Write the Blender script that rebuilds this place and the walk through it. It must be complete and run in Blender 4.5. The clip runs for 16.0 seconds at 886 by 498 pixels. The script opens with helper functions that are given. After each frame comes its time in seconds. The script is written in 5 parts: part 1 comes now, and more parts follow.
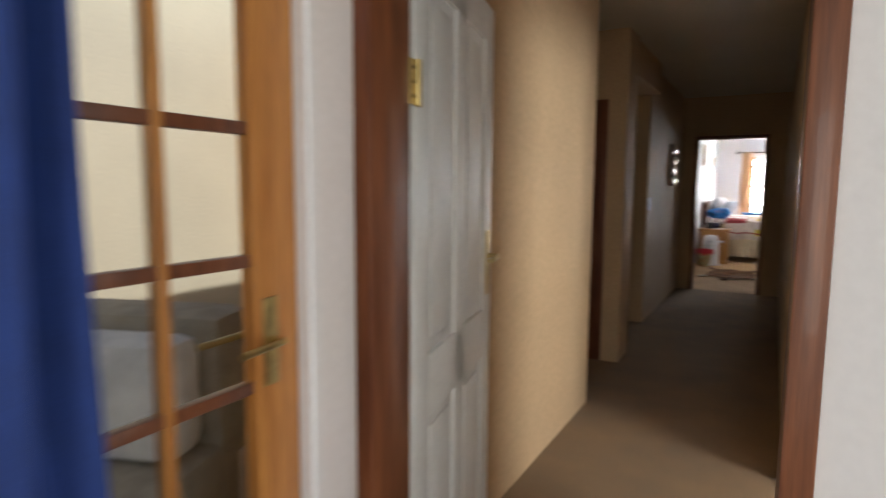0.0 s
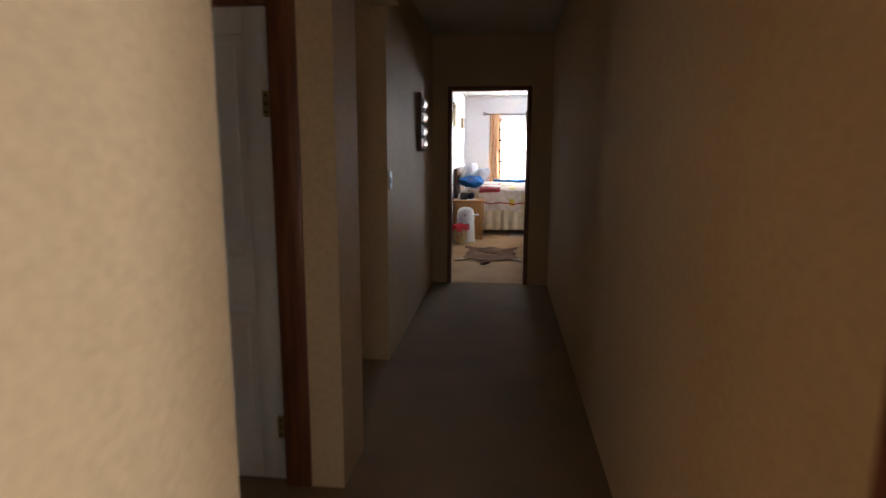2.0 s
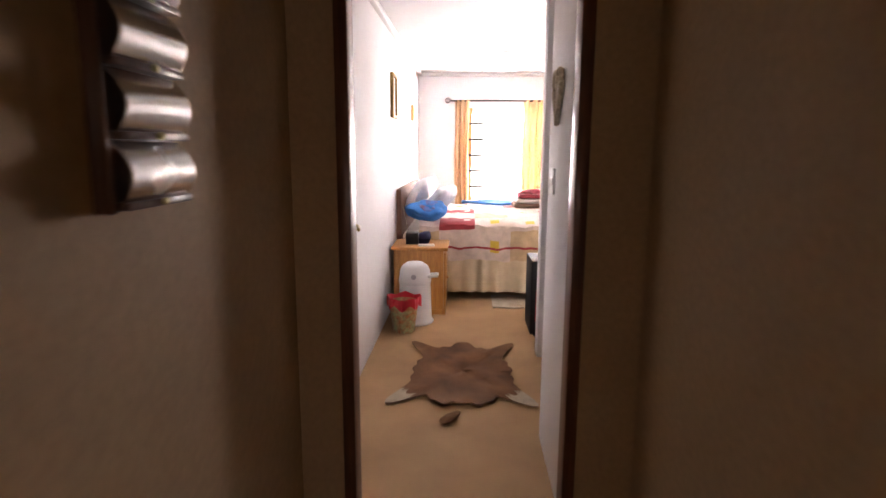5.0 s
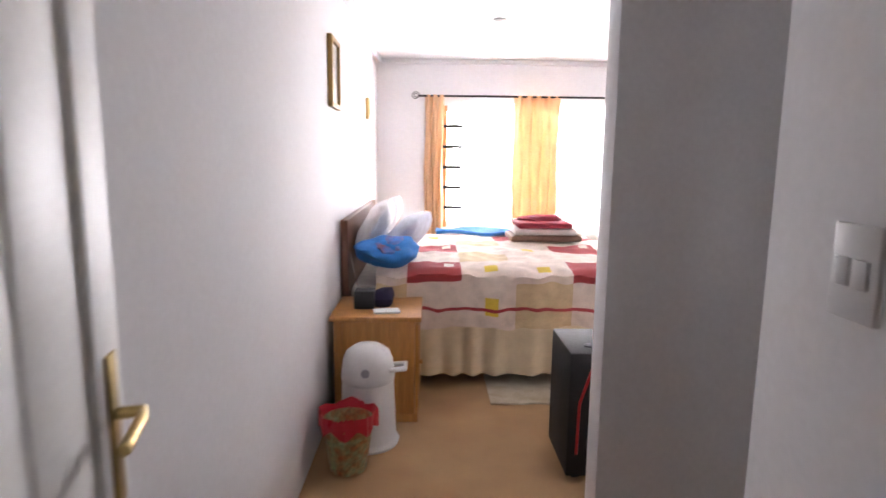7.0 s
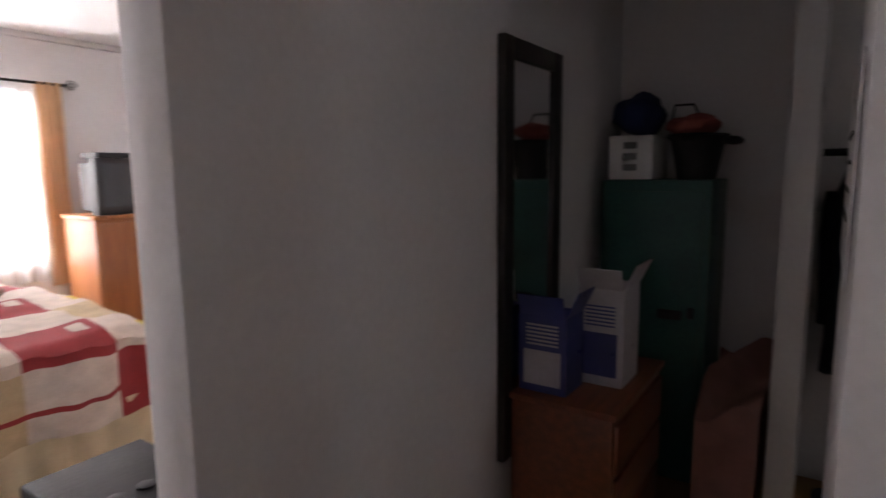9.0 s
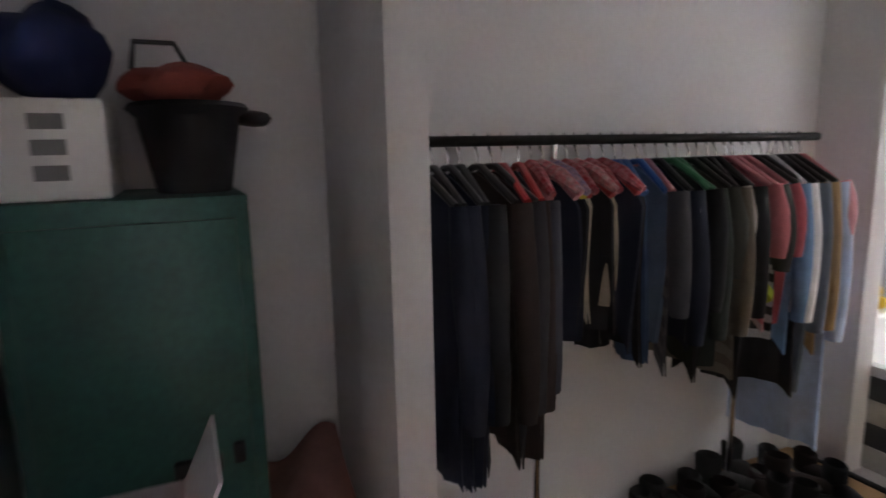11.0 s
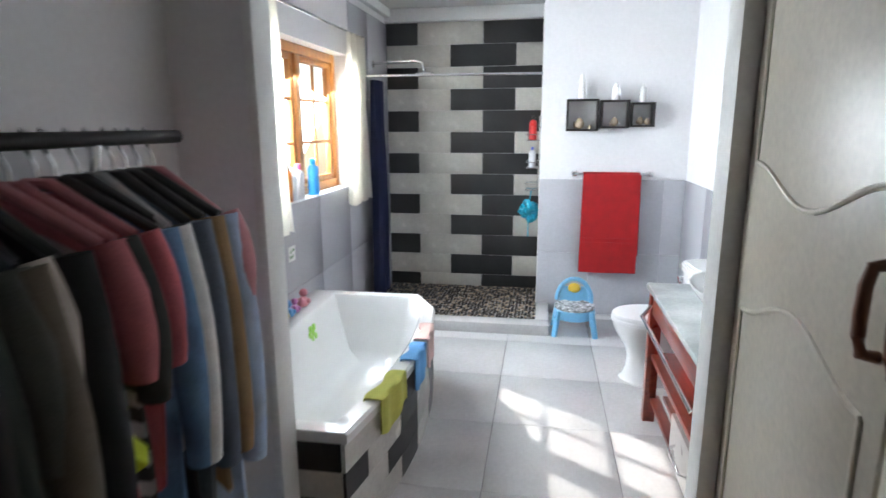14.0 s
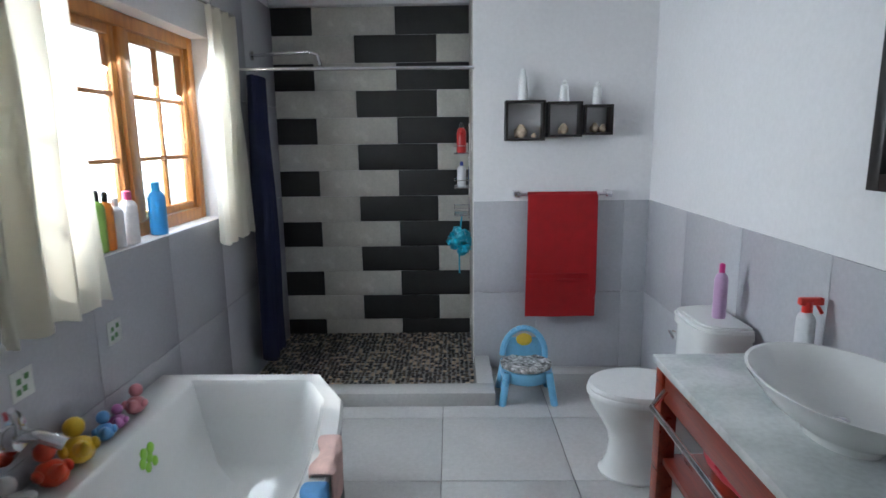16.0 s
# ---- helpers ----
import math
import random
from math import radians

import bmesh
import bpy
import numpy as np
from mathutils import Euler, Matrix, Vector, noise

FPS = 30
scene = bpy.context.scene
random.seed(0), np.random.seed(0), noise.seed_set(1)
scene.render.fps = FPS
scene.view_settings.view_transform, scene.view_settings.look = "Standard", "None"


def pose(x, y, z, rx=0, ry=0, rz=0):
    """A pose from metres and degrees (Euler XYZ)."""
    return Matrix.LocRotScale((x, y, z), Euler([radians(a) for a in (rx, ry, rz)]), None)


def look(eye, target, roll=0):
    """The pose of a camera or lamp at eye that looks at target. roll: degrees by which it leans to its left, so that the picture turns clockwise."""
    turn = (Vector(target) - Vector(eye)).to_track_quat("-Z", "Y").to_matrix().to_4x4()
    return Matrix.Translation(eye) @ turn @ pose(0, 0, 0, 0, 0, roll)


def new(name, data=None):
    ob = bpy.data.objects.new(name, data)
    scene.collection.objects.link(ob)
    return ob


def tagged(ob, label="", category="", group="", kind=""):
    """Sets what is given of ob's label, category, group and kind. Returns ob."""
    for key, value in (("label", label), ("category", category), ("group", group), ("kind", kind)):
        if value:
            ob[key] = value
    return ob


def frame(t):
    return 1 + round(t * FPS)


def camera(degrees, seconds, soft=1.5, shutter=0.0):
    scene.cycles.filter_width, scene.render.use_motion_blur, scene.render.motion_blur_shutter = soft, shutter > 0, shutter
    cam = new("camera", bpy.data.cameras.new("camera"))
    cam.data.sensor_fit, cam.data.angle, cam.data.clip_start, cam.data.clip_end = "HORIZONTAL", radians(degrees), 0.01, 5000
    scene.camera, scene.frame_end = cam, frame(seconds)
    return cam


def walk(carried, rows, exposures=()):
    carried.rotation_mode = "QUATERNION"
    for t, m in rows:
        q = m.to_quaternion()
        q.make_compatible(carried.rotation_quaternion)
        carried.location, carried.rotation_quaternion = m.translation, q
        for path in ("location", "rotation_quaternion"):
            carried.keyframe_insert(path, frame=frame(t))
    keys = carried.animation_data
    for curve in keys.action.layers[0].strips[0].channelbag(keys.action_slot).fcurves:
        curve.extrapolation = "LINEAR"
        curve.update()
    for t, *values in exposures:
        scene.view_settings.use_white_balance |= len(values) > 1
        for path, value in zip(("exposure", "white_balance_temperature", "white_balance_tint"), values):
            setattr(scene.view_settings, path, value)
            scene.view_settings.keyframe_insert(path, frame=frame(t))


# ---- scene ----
cam = camera(74.9, 16.0, shutter=0.5)
PATH = [
    (0, look((0.529, -8.602, 1.386), (-0.456, -6.875, 1.170), 0.4)),
    (0.5, look((0.321, -8.063, 1.430), (-0.257, -6.163, 1.191), 1.5)),
    (1, look((0.249, -7.487, 1.404), (-0.089, -5.529, 1.173), 1.2)),
    (1.5, look((0.227, -6.873, 1.423), (-0.011, -4.905, 1.154), 0.7)),
    (2, look((0.167, -6.217, 1.411), (-0.039, -4.256, 1.078), 0.2)),
    (2.5, look((0.135, -5.572, 1.464), (-0.033, -3.608, 1.127), 0.2)),
    (3, look((0.107, -4.882, 1.472), (-0.042, -2.916, 1.136), 0.1)),
    (3.5, look((0.134, -4.197, 1.477), (0.007, -2.229, 1.142), 0.0)),
    (4, look((0.146, -3.512, 1.486), (0.033, -1.543, 1.152), -0.1)),
    (4.2, look((0.120, -3.224, 1.500), (0.030, -1.256, 1.155), 0.0)),
    (6.3, look((-0.050, -0.592, 1.527), (-0.123, 1.381, 1.203), 0.7)),
    (6.5, look((-0.065, -0.431, 1.517), (-0.116, 1.543, 1.198), 0.7)),
    (7, look((-0.109, -0.065, 1.507), (-0.062, 1.910, 1.202), 0.6)),
    (7.5, look((-0.102, 0.225, 1.501), (0.215, 2.178, 1.218), 0.6)),
    (8, look((-0.064, 0.513, 1.492), (0.656, 2.360, 1.230), 0.5)),
    (8.5, look((0.010, 0.850, 1.496), (1.200, 2.434, 1.248), 0.0)),
    (9, look((-0.030, 1.074, 1.480), (1.613, 2.181, 1.205), -0.6)),
    (9.2, look((0.030, 1.115, 1.462), (1.752, 2.100, 1.206), -0.9)),
    (10.2, look((0.62, 1.42, 1.48), (2.55, 1.55, 1.16), -1.0)),
    (11.3, look((1.417, 1.655, 1.535), (3.118, 0.659, 1.142), -0.9)),
    (11.5, look((1.365, 1.570, 1.551), (3.005, 0.515, 1.106), -0.5)),
    (12, look((1.497, 1.472, 1.516), (2.795, 0.013, 1.081), -0.1)),
    (12.5, look((1.567, 1.366, 1.514), (2.528, -0.337, 1.093), -0.4)),
    (13, look((1.688, 1.132, 1.528), (2.397, -0.691, 1.114), -0.7)),
    (13.5, look((1.850, 0.878, 1.546), (2.377, -1.005, 1.126), -0.5)),
    (14, look((1.970, 0.600, 1.555), (2.301, -1.328, 1.134), -0.3)),
    (14.5, look((2.040, 0.278, 1.550), (2.232, -1.672, 1.146), -0.5)),
    (15, look((2.117, -0.005, 1.544), (2.238, -1.963, 1.148), -0.6)),
    (15.5, look((2.148, -0.239, 1.528), (2.212, -2.202, 1.150), -0.6)),
    (16, look((2.133, -0.457, 1.512), (2.163, -2.422, 1.141), -0.7)),
]
EXPOSURES = [
    (0.0, 0.1, 6400, 10), (1.0, 0.1, 6300, 10), (2.0, 0.1, 6300, 10), (3.0, 0.4, 7600, 30), (4.2, 0.8, 7600, 30), (6.3, 0.5, 6700, 20), (7.5, 0.1, 6600, 20),
    (9.2, -0.5, 7000, 22), (11.4, 1.5, 6700, 16), (12.5, 1.4, 6500, 12), (14.5, 0.35, 6200, 10), (16.0, -0.55, 6100, 9),
]
walk(cam, PATH, EXPOSURES)

# ---- light ----
world = bpy.data.worlds.new("sky")
scene.world = world
world.use_nodes = True
_sky = world.node_tree.nodes.new("ShaderNodeTexSky")
_sky.sky_type = "NISHITA"
_sky.sun_disc = False
_sky.sun_elevation = radians(36)
_sky.sun_rotation = radians(124)
world.node_tree.links.new(_sky.outputs[0], world.node_tree.nodes["Background"].inputs[0])
world.node_tree.nodes["Background"].inputs[1].default_value = 0.12


def sun(strength, elevation, azimuth):
    data = bpy.data.lights.new("sun", "SUN")
    data.energy, data.angle, data.color = strength, radians(0.6), (1.0, 0.95, 0.87)
    ob = new("sun", data)
    e, a = radians(elevation), radians(azimuth)
    way = Vector((math.cos(e) * math.sin(a), math.cos(e) * math.cos(a), math.sin(e)))
    ob.matrix_world = look(way * 30, (0, 0, 0))
    return ob


def window_light(eye, target, width, height, watts, colour=(0.93, 0.97, 1.0)):
    data = bpy.data.lights.new("window_light", "AREA")
    data.shape, data.size, data.size_y, data.energy, data.color = "RECTANGLE", width, height, watts, colour
    ob = new("window_light", data)
    ob.matrix_world = look(eye, target)
    return ob


sun(3.5, 36, 124)
window_light((1.05, 6.72, 1.45), (1.0, 3.0, 0.0), 2.0, 1.3, 290)
window_light((3.70, -2.95, 1.58), (0, -2.7, -0.6), 1.45, 0.9, 70, (0.86, 0.94, 1.0))
# Added fill behind the start of the walk, in an unseen, made-up opening.
window_light((0.9, -10.53, 1.5), (0.0, -7.0, 1.0), 1.2, 1.6, 20, (1.0, 0.95, 0.86))
window_light((3.06, -6.72, 1.45), (-0.4, -5.4, 0.6), 1.1, 1.2, 80, (0.93, 0.97, 1.0))
# Added fill lamp standing free inside the lounge, not set in a window.
window_light((-5.6, 0.4, 1.2), (-3, -2, 0.8), 1.8, 1.8, 10)


# ---- materials ----
def mat(name, colour, rough=0.6, metal=0.0, vary=0.08, scale=6.0, bump=0.05, grain=60.0, colour2=None, stretch=(1, 1, 1), per_object=0.0, coat=0.0, sheen=0.0, trans=0.0):
    m = bpy.data.materials.new(name)
    m.use_nodes = True
    n, k = m.node_tree.nodes, m.node_tree.links
    b = n["Principled BSDF"]
    b.inputs["Roughness"].default_value = rough
    b.inputs["Metallic"].default_value = metal
    b.inputs["Coat Weight"].default_value = coat
    b.inputs["Sheen Weight"].default_value = sheen
    b.inputs["Transmission Weight"].default_value = trans
    tc = n.new("ShaderNodeTexCoord")
    mp = n.new("ShaderNodeMapping")
    mp.inputs["Scale"].default_value = stretch
    k.new(tc.outputs["Object"], mp.inputs[0])
    big = n.new("ShaderNodeTexNoise")
    big.inputs["Scale"].default_value = scale
    big.inputs["Detail"].default_value = 5
    k.new(mp.outputs[0], big.inputs["Vector"])
    fine = n.new("ShaderNodeTexNoise")
    fine.inputs["Scale"].default_value = grain
    fine.inputs["Detail"].default_value = 3
    k.new(mp.outputs[0], fine.inputs["Vector"])
    ramp = n.new("ShaderNodeValToRGB")
    c2 = colour2 or tuple(c * (1 - 2.5 * vary) for c in colour)
    ramp.color_ramp.elements[0].position, ramp.color_ramp.elements[1].position = 0.3, 0.7
    ramp.color_ramp.elements[0].color = (*c2, 1)
    ramp.color_ramp.elements[1].color = (*colour, 1)
    k.new(big.outputs[0], ramp.inputs[0])
    mix = n.new("ShaderNodeMix")
    mix.data_type, mix.blend_type = "RGBA", "MULTIPLY"
    mix.inputs[0].default_value = min(1.0, vary * 3)
    k.new(ramp.outputs[0], mix.inputs[6])
    twice = n.new('ShaderNodeMath')
    twice.operation = 'MULTIPLY'
    twice.inputs[1].default_value = 2.0
    k.new(fine.outputs[0], twice.inputs[0])
    k.new(twice.outputs[0], mix.inputs[7])
    last = mix.outputs[2]
    if per_object:
        info = n.new("ShaderNodeObjectInfo")
        hsv = n.new("ShaderNodeHueSaturation")
        mr = n.new("ShaderNodeMapRange")
        mr.inputs[3].default_value, mr.inputs[4].default_value = 1 - per_object, 1 + per_object
        k.new(info.outputs["Random"], mr.inputs[0])
        k.new(mr.outputs[0], hsv.inputs["Value"])
        k.new(last, hsv.inputs["Color"])
        last = hsv.outputs[0]
    k.new(last, b.inputs["Base Color"])
    if bump:
        bp = n.new("ShaderNodeBump")
        bp.inputs["Strength"].default_value = bump
        bp.inputs["Distance"].default_value = 0.01
        k.new(fine.outputs[0], bp.inputs["Height"])
        k.new(bp.outputs[0], b.inputs["Normal"])
    rr = n.new("ShaderNodeMapRange")
    rr.inputs[3].default_value, rr.inputs[4].default_value = max(0.02, rough - 0.08), min(1, rough + 0.08)
    k.new(big.outputs[0], rr.inputs[0])
    k.new(rr.outputs[0], b.inputs["Roughness"])
    return m


def wood(name, light, dark, rough=0.4, coat=0.2, along="z"):
    s = {"x": (1, 14, 14), "y": (14, 1, 14), "z": (14, 14, 1)}[along]
    return mat(name, light, rough, 0, 0.12, 2.5, 0.05, 12, dark, s, coat=coat)


def glass(name, tint=(1, 1, 1)):
    m = bpy.data.materials.new(name)
    m.use_nodes = True
    b = m.node_tree.nodes["Principled BSDF"]
    b.inputs["Base Color"].default_value = (*tint, 1)
    b.inputs["Roughness"].default_value = 0.01
    b.inputs["Transmission Weight"].default_value = 1.0
    b.inputs["IOR"].default_value = 1.1
    return m


def glow(name, colour, strength):
    m = bpy.data.materials.new(name)
    m.use_nodes = True
    n, k = m.node_tree.nodes, m.node_tree.links
    b = n["Principled BSDF"]
    b.inputs["Base Color"].default_value = (*colour, 1)
    tex = n.new("ShaderNodeTexNoise")
    tex.inputs["Scale"].default_value = 0.9
    ramp = n.new("ShaderNodeValToRGB")
    ramp.color_ramp.elements[0].color = (colour[0] * 0.6, colour[1] * 0.72, colour[2] * 0.55, 1)
    ramp.color_ramp.elements[1].color = (*colour, 1)
    ramp.color_ramp.elements[0].position, ramp.color_ramp.elements[1].position = 0.35, 0.55
    tc = n.new("ShaderNodeTexCoord")
    k.new(tc.outputs["Object"], tex.inputs["Vector"])
    k.new(tex.outputs[0], ramp.inputs[0])
    k.new(ramp.outputs[0], b.inputs["Emission Color"])
    b.inputs["Emission Strength"].default_value = strength
    return m


CREAM = mat("cream_wall_paint", (0.58, 0.40, 0.225), 0.72, vary=0.06, scale=1.2, bump=0.05, grain=45)
WHITE = mat("white_wall_paint", (0.80, 0.79, 0.80), 0.85, vary=0.02, scale=1.5, bump=0.02, grain=50)
CEIL = mat("white_ceiling_paint", (0.78, 0.78, 0.78), 0.7, vary=0.03, scale=1.5, bump=0.03)
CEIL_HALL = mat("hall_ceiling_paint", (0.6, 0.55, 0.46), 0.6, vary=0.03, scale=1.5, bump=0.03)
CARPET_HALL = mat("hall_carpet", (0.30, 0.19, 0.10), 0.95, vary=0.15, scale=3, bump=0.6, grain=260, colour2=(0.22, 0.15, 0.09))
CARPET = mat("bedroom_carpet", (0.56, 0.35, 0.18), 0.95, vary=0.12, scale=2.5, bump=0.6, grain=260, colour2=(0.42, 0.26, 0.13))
DOORPAINT = mat("white_gloss_paint", (0.80, 0.80, 0.78), 0.5, vary=0.03, scale=4, bump=0.02)
DARKWOOD = wood("dark_red_hardwood", (0.22, 0.075, 0.03), (0.10, 0.03, 0.014))
ORANGEWOOD = wood("orange_varnished_pine", (0.55, 0.24, 0.06), (0.38, 0.14, 0.03))
PINE = wood("pine", (0.56, 0.27, 0.075), (0.42, 0.18, 0.045), along="z")
TILEFLOOR = mat("pale_porcelain_tile", (0.62, 0.61, 0.60), 0.18, vary=0.04, scale=3, bump=0.01, per_object=0.02)
GROUT = mat("grey_grout", (0.32, 0.31, 0.30), 0.9, vary=0.08, scale=10, bump=0.2)
TILEGREY = mat("light_grey_wall_tile", (0.62, 0.60, 0.55), 0.25, vary=0.05, scale=7, bump=0.02, per_object=0.03)
TILEBLACK = mat("charcoal_wall_tile", (0.028, 0.027, 0.028), 0.5, vary=0.1, scale=9, bump=0.04, per_object=0.08)
TILEWALL = mat("pale_grey_dado_tile", (0.50, 0.50, 0.53), 0.2, vary=0.03, scale=3, bump=0.01, per_object=0.02)
BRASS = mat("aged_brass", (0.55, 0.42, 0.18), 0.35, 1.0, 0.1, 20, 0.05)
CHROME = mat("chrome", (0.8, 0.8, 0.82), 0.12, 1.0, 0.02, 20, 0)
BLACKIRON = mat("black_iron", (0.02, 0.018, 0.016), 0.45, 0.6, 0.1, 20, 0.05)
PORCH = mat("beige_porch_plaster", (0.60, 0.55, 0.42), 0.9, vary=0.05, scale=1.5, bump=0.2)
GLASS = glass("window_glass")
OUTSIDE = glow("bright_garden", (1.0, 1.0, 1.0), 3.0)


# ---- mesh tools ----
class Mesh:
    """Collects shapes into one mesh."""

    def __init__(self):
        self.bm = bmesh.new()
        self.mats = []

    def slot(self, m):
        if m not in self.mats:
            self.mats.append(m)
        return self.mats.index(m)

    def _finish(self, verts, m, smooth=False):
        i = self.slot(m)
        done = set()
        for v in verts:
            for f in v.link_faces:
                if f not in done:
                    done.add(f)
                    f.material_index = i
                    f.smooth = smooth

    def box(self, a, b, m, bevel=0.0, turn=None):
        a, b = Vector(a), Vector(b)
        lo = Vector([min(p, q) for p, q in zip(a, b)])
        hi = Vector([max(p, q) for p, q in zip(a, b)])
        made = bmesh.ops.create_cube(self.bm, size=1)["verts"]
        for v in made:
            v.co = Vector([lo[i] + (v.co[i] + 0.5) * (hi[i] - lo[i]) for i in range(3)])
        if bevel:
            edges = list({e for v in made for e in v.link_edges})
            out = bmesh.ops.bevel(self.bm, geom=edges, offset=bevel, segments=2, affect="EDGES", profile=0.5)
            made = list({v for f in out["faces"] for v in f.verts} | {v for v in made if v.is_valid})
        if turn is not None:
            bmesh.ops.transform(self.bm, matrix=turn, verts=made)
        self._finish(made, m)
        return made

    def lathe(self, profile, m, at=(0, 0, 0), steps=24, sx=1.0, sy=1.0, turn=None, smooth=True):
        """profile: (radius, height) pairs turned round z."""
        rings, made = [], []
        for r, h in profile:
            ring = [self.bm.verts.new((r * sx * math.cos(2 * math.pi * i / steps), r * sy * math.sin(2 * math.pi * i / steps), h)) for i in range(steps)]
            rings.append(ring)
            made += ring
        for p, q in zip(rings, rings[1:]):
            for i in range(steps):
                j = (i + 1) % steps
                self.bm.faces.new((p[i], p[j], q[j], q[i]))
        self.bm.faces.new(rings[0][::-1])
        self.bm.faces.new(rings[-1])
        bmesh.ops.transform(self.bm, matrix=Matrix.Translation(at) @ (turn or Matrix()), verts=made)
        self._finish(made, m, smooth)
        return made

    def tube(self, points, r, m, steps=10, radii=None):
        pts = [Vector(p) for p in points]
        rings, made = [], []
        up = Vector((0.13, 0.21, 0.97)).normalized()
        for i, p in enumerate(pts):
            way = (pts[min(i + 1, len(pts) - 1)] - pts[max(i - 1, 0)]).normalized()
            side = way.cross(up)
            if side.length < 0.1:
                side = way.cross(Vector((1, 0, 0)))
            side.normalize()
            other = side.cross(way)
            rr = radii[i] if radii else r
            ring = [self.bm.verts.new(p + rr * (math.cos(2 * math.pi * k / steps) * side + math.sin(2 * math.pi * k / steps) * other)) for k in range(steps)]
            rings.append(ring)
            made += ring
        for p, q in zip(rings, rings[1:]):
            for k in range(steps):
                j = (k + 1) % steps
                self.bm.faces.new((p[k], p[j], q[j], q[k]))
        self.bm.faces.new(rings[0][::-1])
        self.bm.faces.new(rings[-1])
        self._finish(made, m, True)
        return made

    def sheet(self, fn, nu, nv, m, thick=0.004, pick=None):
        """A cloth fn(u, v) of some thickness; pick(u, v) gives a material."""
        g = [[Vector(fn(i / nu, j / nv)) for j in range(nv + 1)] for i in range(nu + 1)]
        top = [[self.bm.verts.new(p) for p in row] for row in g]
        nor = [[(g[min(i + 1, nu)][j] - g[max(i - 1, 0)][j]).cross(g[i][min(j + 1, nv)] - g[i][max(j - 1, 0)]) for j in range(nv + 1)] for i in range(nu + 1)]
        bot = [[self.bm.verts.new(g[i][j] - (nor[i][j].normalized() if nor[i][j].length > 1e-9 else Vector((0, 0, 1))) * thick) for j in range(nv + 1)] for i in range(nu + 1)]
        s = self.slot(m)
        for i in range(nu):
            for j in range(nv):
                k = self.slot(pick((i + 0.5) / nu, (j + 0.5) / nv)) if pick else s
                for f in (self.bm.faces.new((top[i][j], top[i + 1][j], top[i + 1][j + 1], top[i][j + 1])),
                          self.bm.faces.new((bot[i][j + 1], bot[i + 1][j + 1], bot[i + 1][j], bot[i][j]))):
                    f.material_index, f.smooth = k, True
        rim = [(i, 0) for i in range(nu)] + [(nu, j) for j in range(nv)] + [(i, nv) for i in range(nu, 0, -1)] + [(0, j) for j in range(nv, 0, -1)]
        for (a, b), (c, d) in zip(rim, rim[1:] + rim[:1]):
            f = self.bm.faces.new((top[c][d], top[a][b], bot[a][b], bot[c][d]))
            f.material_index = s

    def blob(self, at, size, m, turn=None, sub=2, lump=0.0, seed=0):
        made = bmesh.ops.create_icosphere(self.bm, subdivisions=sub, radius=1)["verts"]
        for v in made:
            f = 1 + lump * noise.noise(v.co * 1.7 + Vector((seed, seed * 2, 0)))
            v.co = Vector((v.co.x * size[0], v.co.y * size[1], v.co.z * size[2])) * f
        bmesh.ops.transform(self.bm, matrix=Matrix.Translation(at) @ (turn or Matrix()), verts=made)
        self._finish(made, m, True)

    def prism(self, outline, z0, z1, m):
        a = [self.bm.verts.new((x, y, z0)) for x, y in outline]
        b = [self.bm.verts.new((x, y, z1)) for x, y in outline]
        self.bm.faces.new(a[::-1])
        self.bm.faces.new(b)
        for i in range(len(a)):
            j = (i + 1) % len(a)
            self.bm.faces.new((a[i], a[j], b[j], b[i]))
        self._finish(a + b, m)

    def done(self, name, parent=None, at=None):
        data = bpy.data.meshes.new(name)
        bmesh.ops.recalc_face_normals(self.bm, faces=self.bm.faces)
        self.bm.to_mesh(data)
        self.bm.free()
        data.set_sharp_from_angle(angle=radians(42))
        for m in self.mats:
            data.materials.append(m)
        ob = new(name, data)
        if parent:
            ob.parent = parent
        if at is not None:
            ob.matrix_basis = at
        return ob


def thing(name, at, label, category, group=""):
    ob = new(name)
    ob.matrix_basis = at
    return tagged(ob, label, category, group)


def structure(name, boxes, label, category, m, bevel=0.0):
    k = Mesh()
    for a, b in boxes:
        k.box(a, b, m, bevel)
    return tagged(k.done(name), label, category, kind="structure")


# ---- structure: floors, walls, ceilings ----
H = 2.58
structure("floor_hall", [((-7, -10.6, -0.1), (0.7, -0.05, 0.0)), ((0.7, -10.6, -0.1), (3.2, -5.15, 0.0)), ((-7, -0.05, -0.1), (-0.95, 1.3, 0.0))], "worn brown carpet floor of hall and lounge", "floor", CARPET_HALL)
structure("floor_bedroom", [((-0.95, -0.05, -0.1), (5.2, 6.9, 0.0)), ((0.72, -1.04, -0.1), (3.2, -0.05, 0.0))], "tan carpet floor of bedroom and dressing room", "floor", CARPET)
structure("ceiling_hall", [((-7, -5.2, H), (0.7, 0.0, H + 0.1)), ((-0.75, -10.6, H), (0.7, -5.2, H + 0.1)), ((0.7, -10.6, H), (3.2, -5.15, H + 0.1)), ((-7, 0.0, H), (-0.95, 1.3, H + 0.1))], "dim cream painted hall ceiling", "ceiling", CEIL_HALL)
structure("ceiling_bedroom", [((-0.95, 0.0, H), (5.2, 6.9, H + 0.1)), ((0.72, -5.1, H + 0.102), (3.9, 0.0, H + 0.2)), ((0.9, -4.95, H), (3.6, -0.0, H + 0.1))], "white plastered bedroom and bathroom ceiling", "ceiling", CEIL)

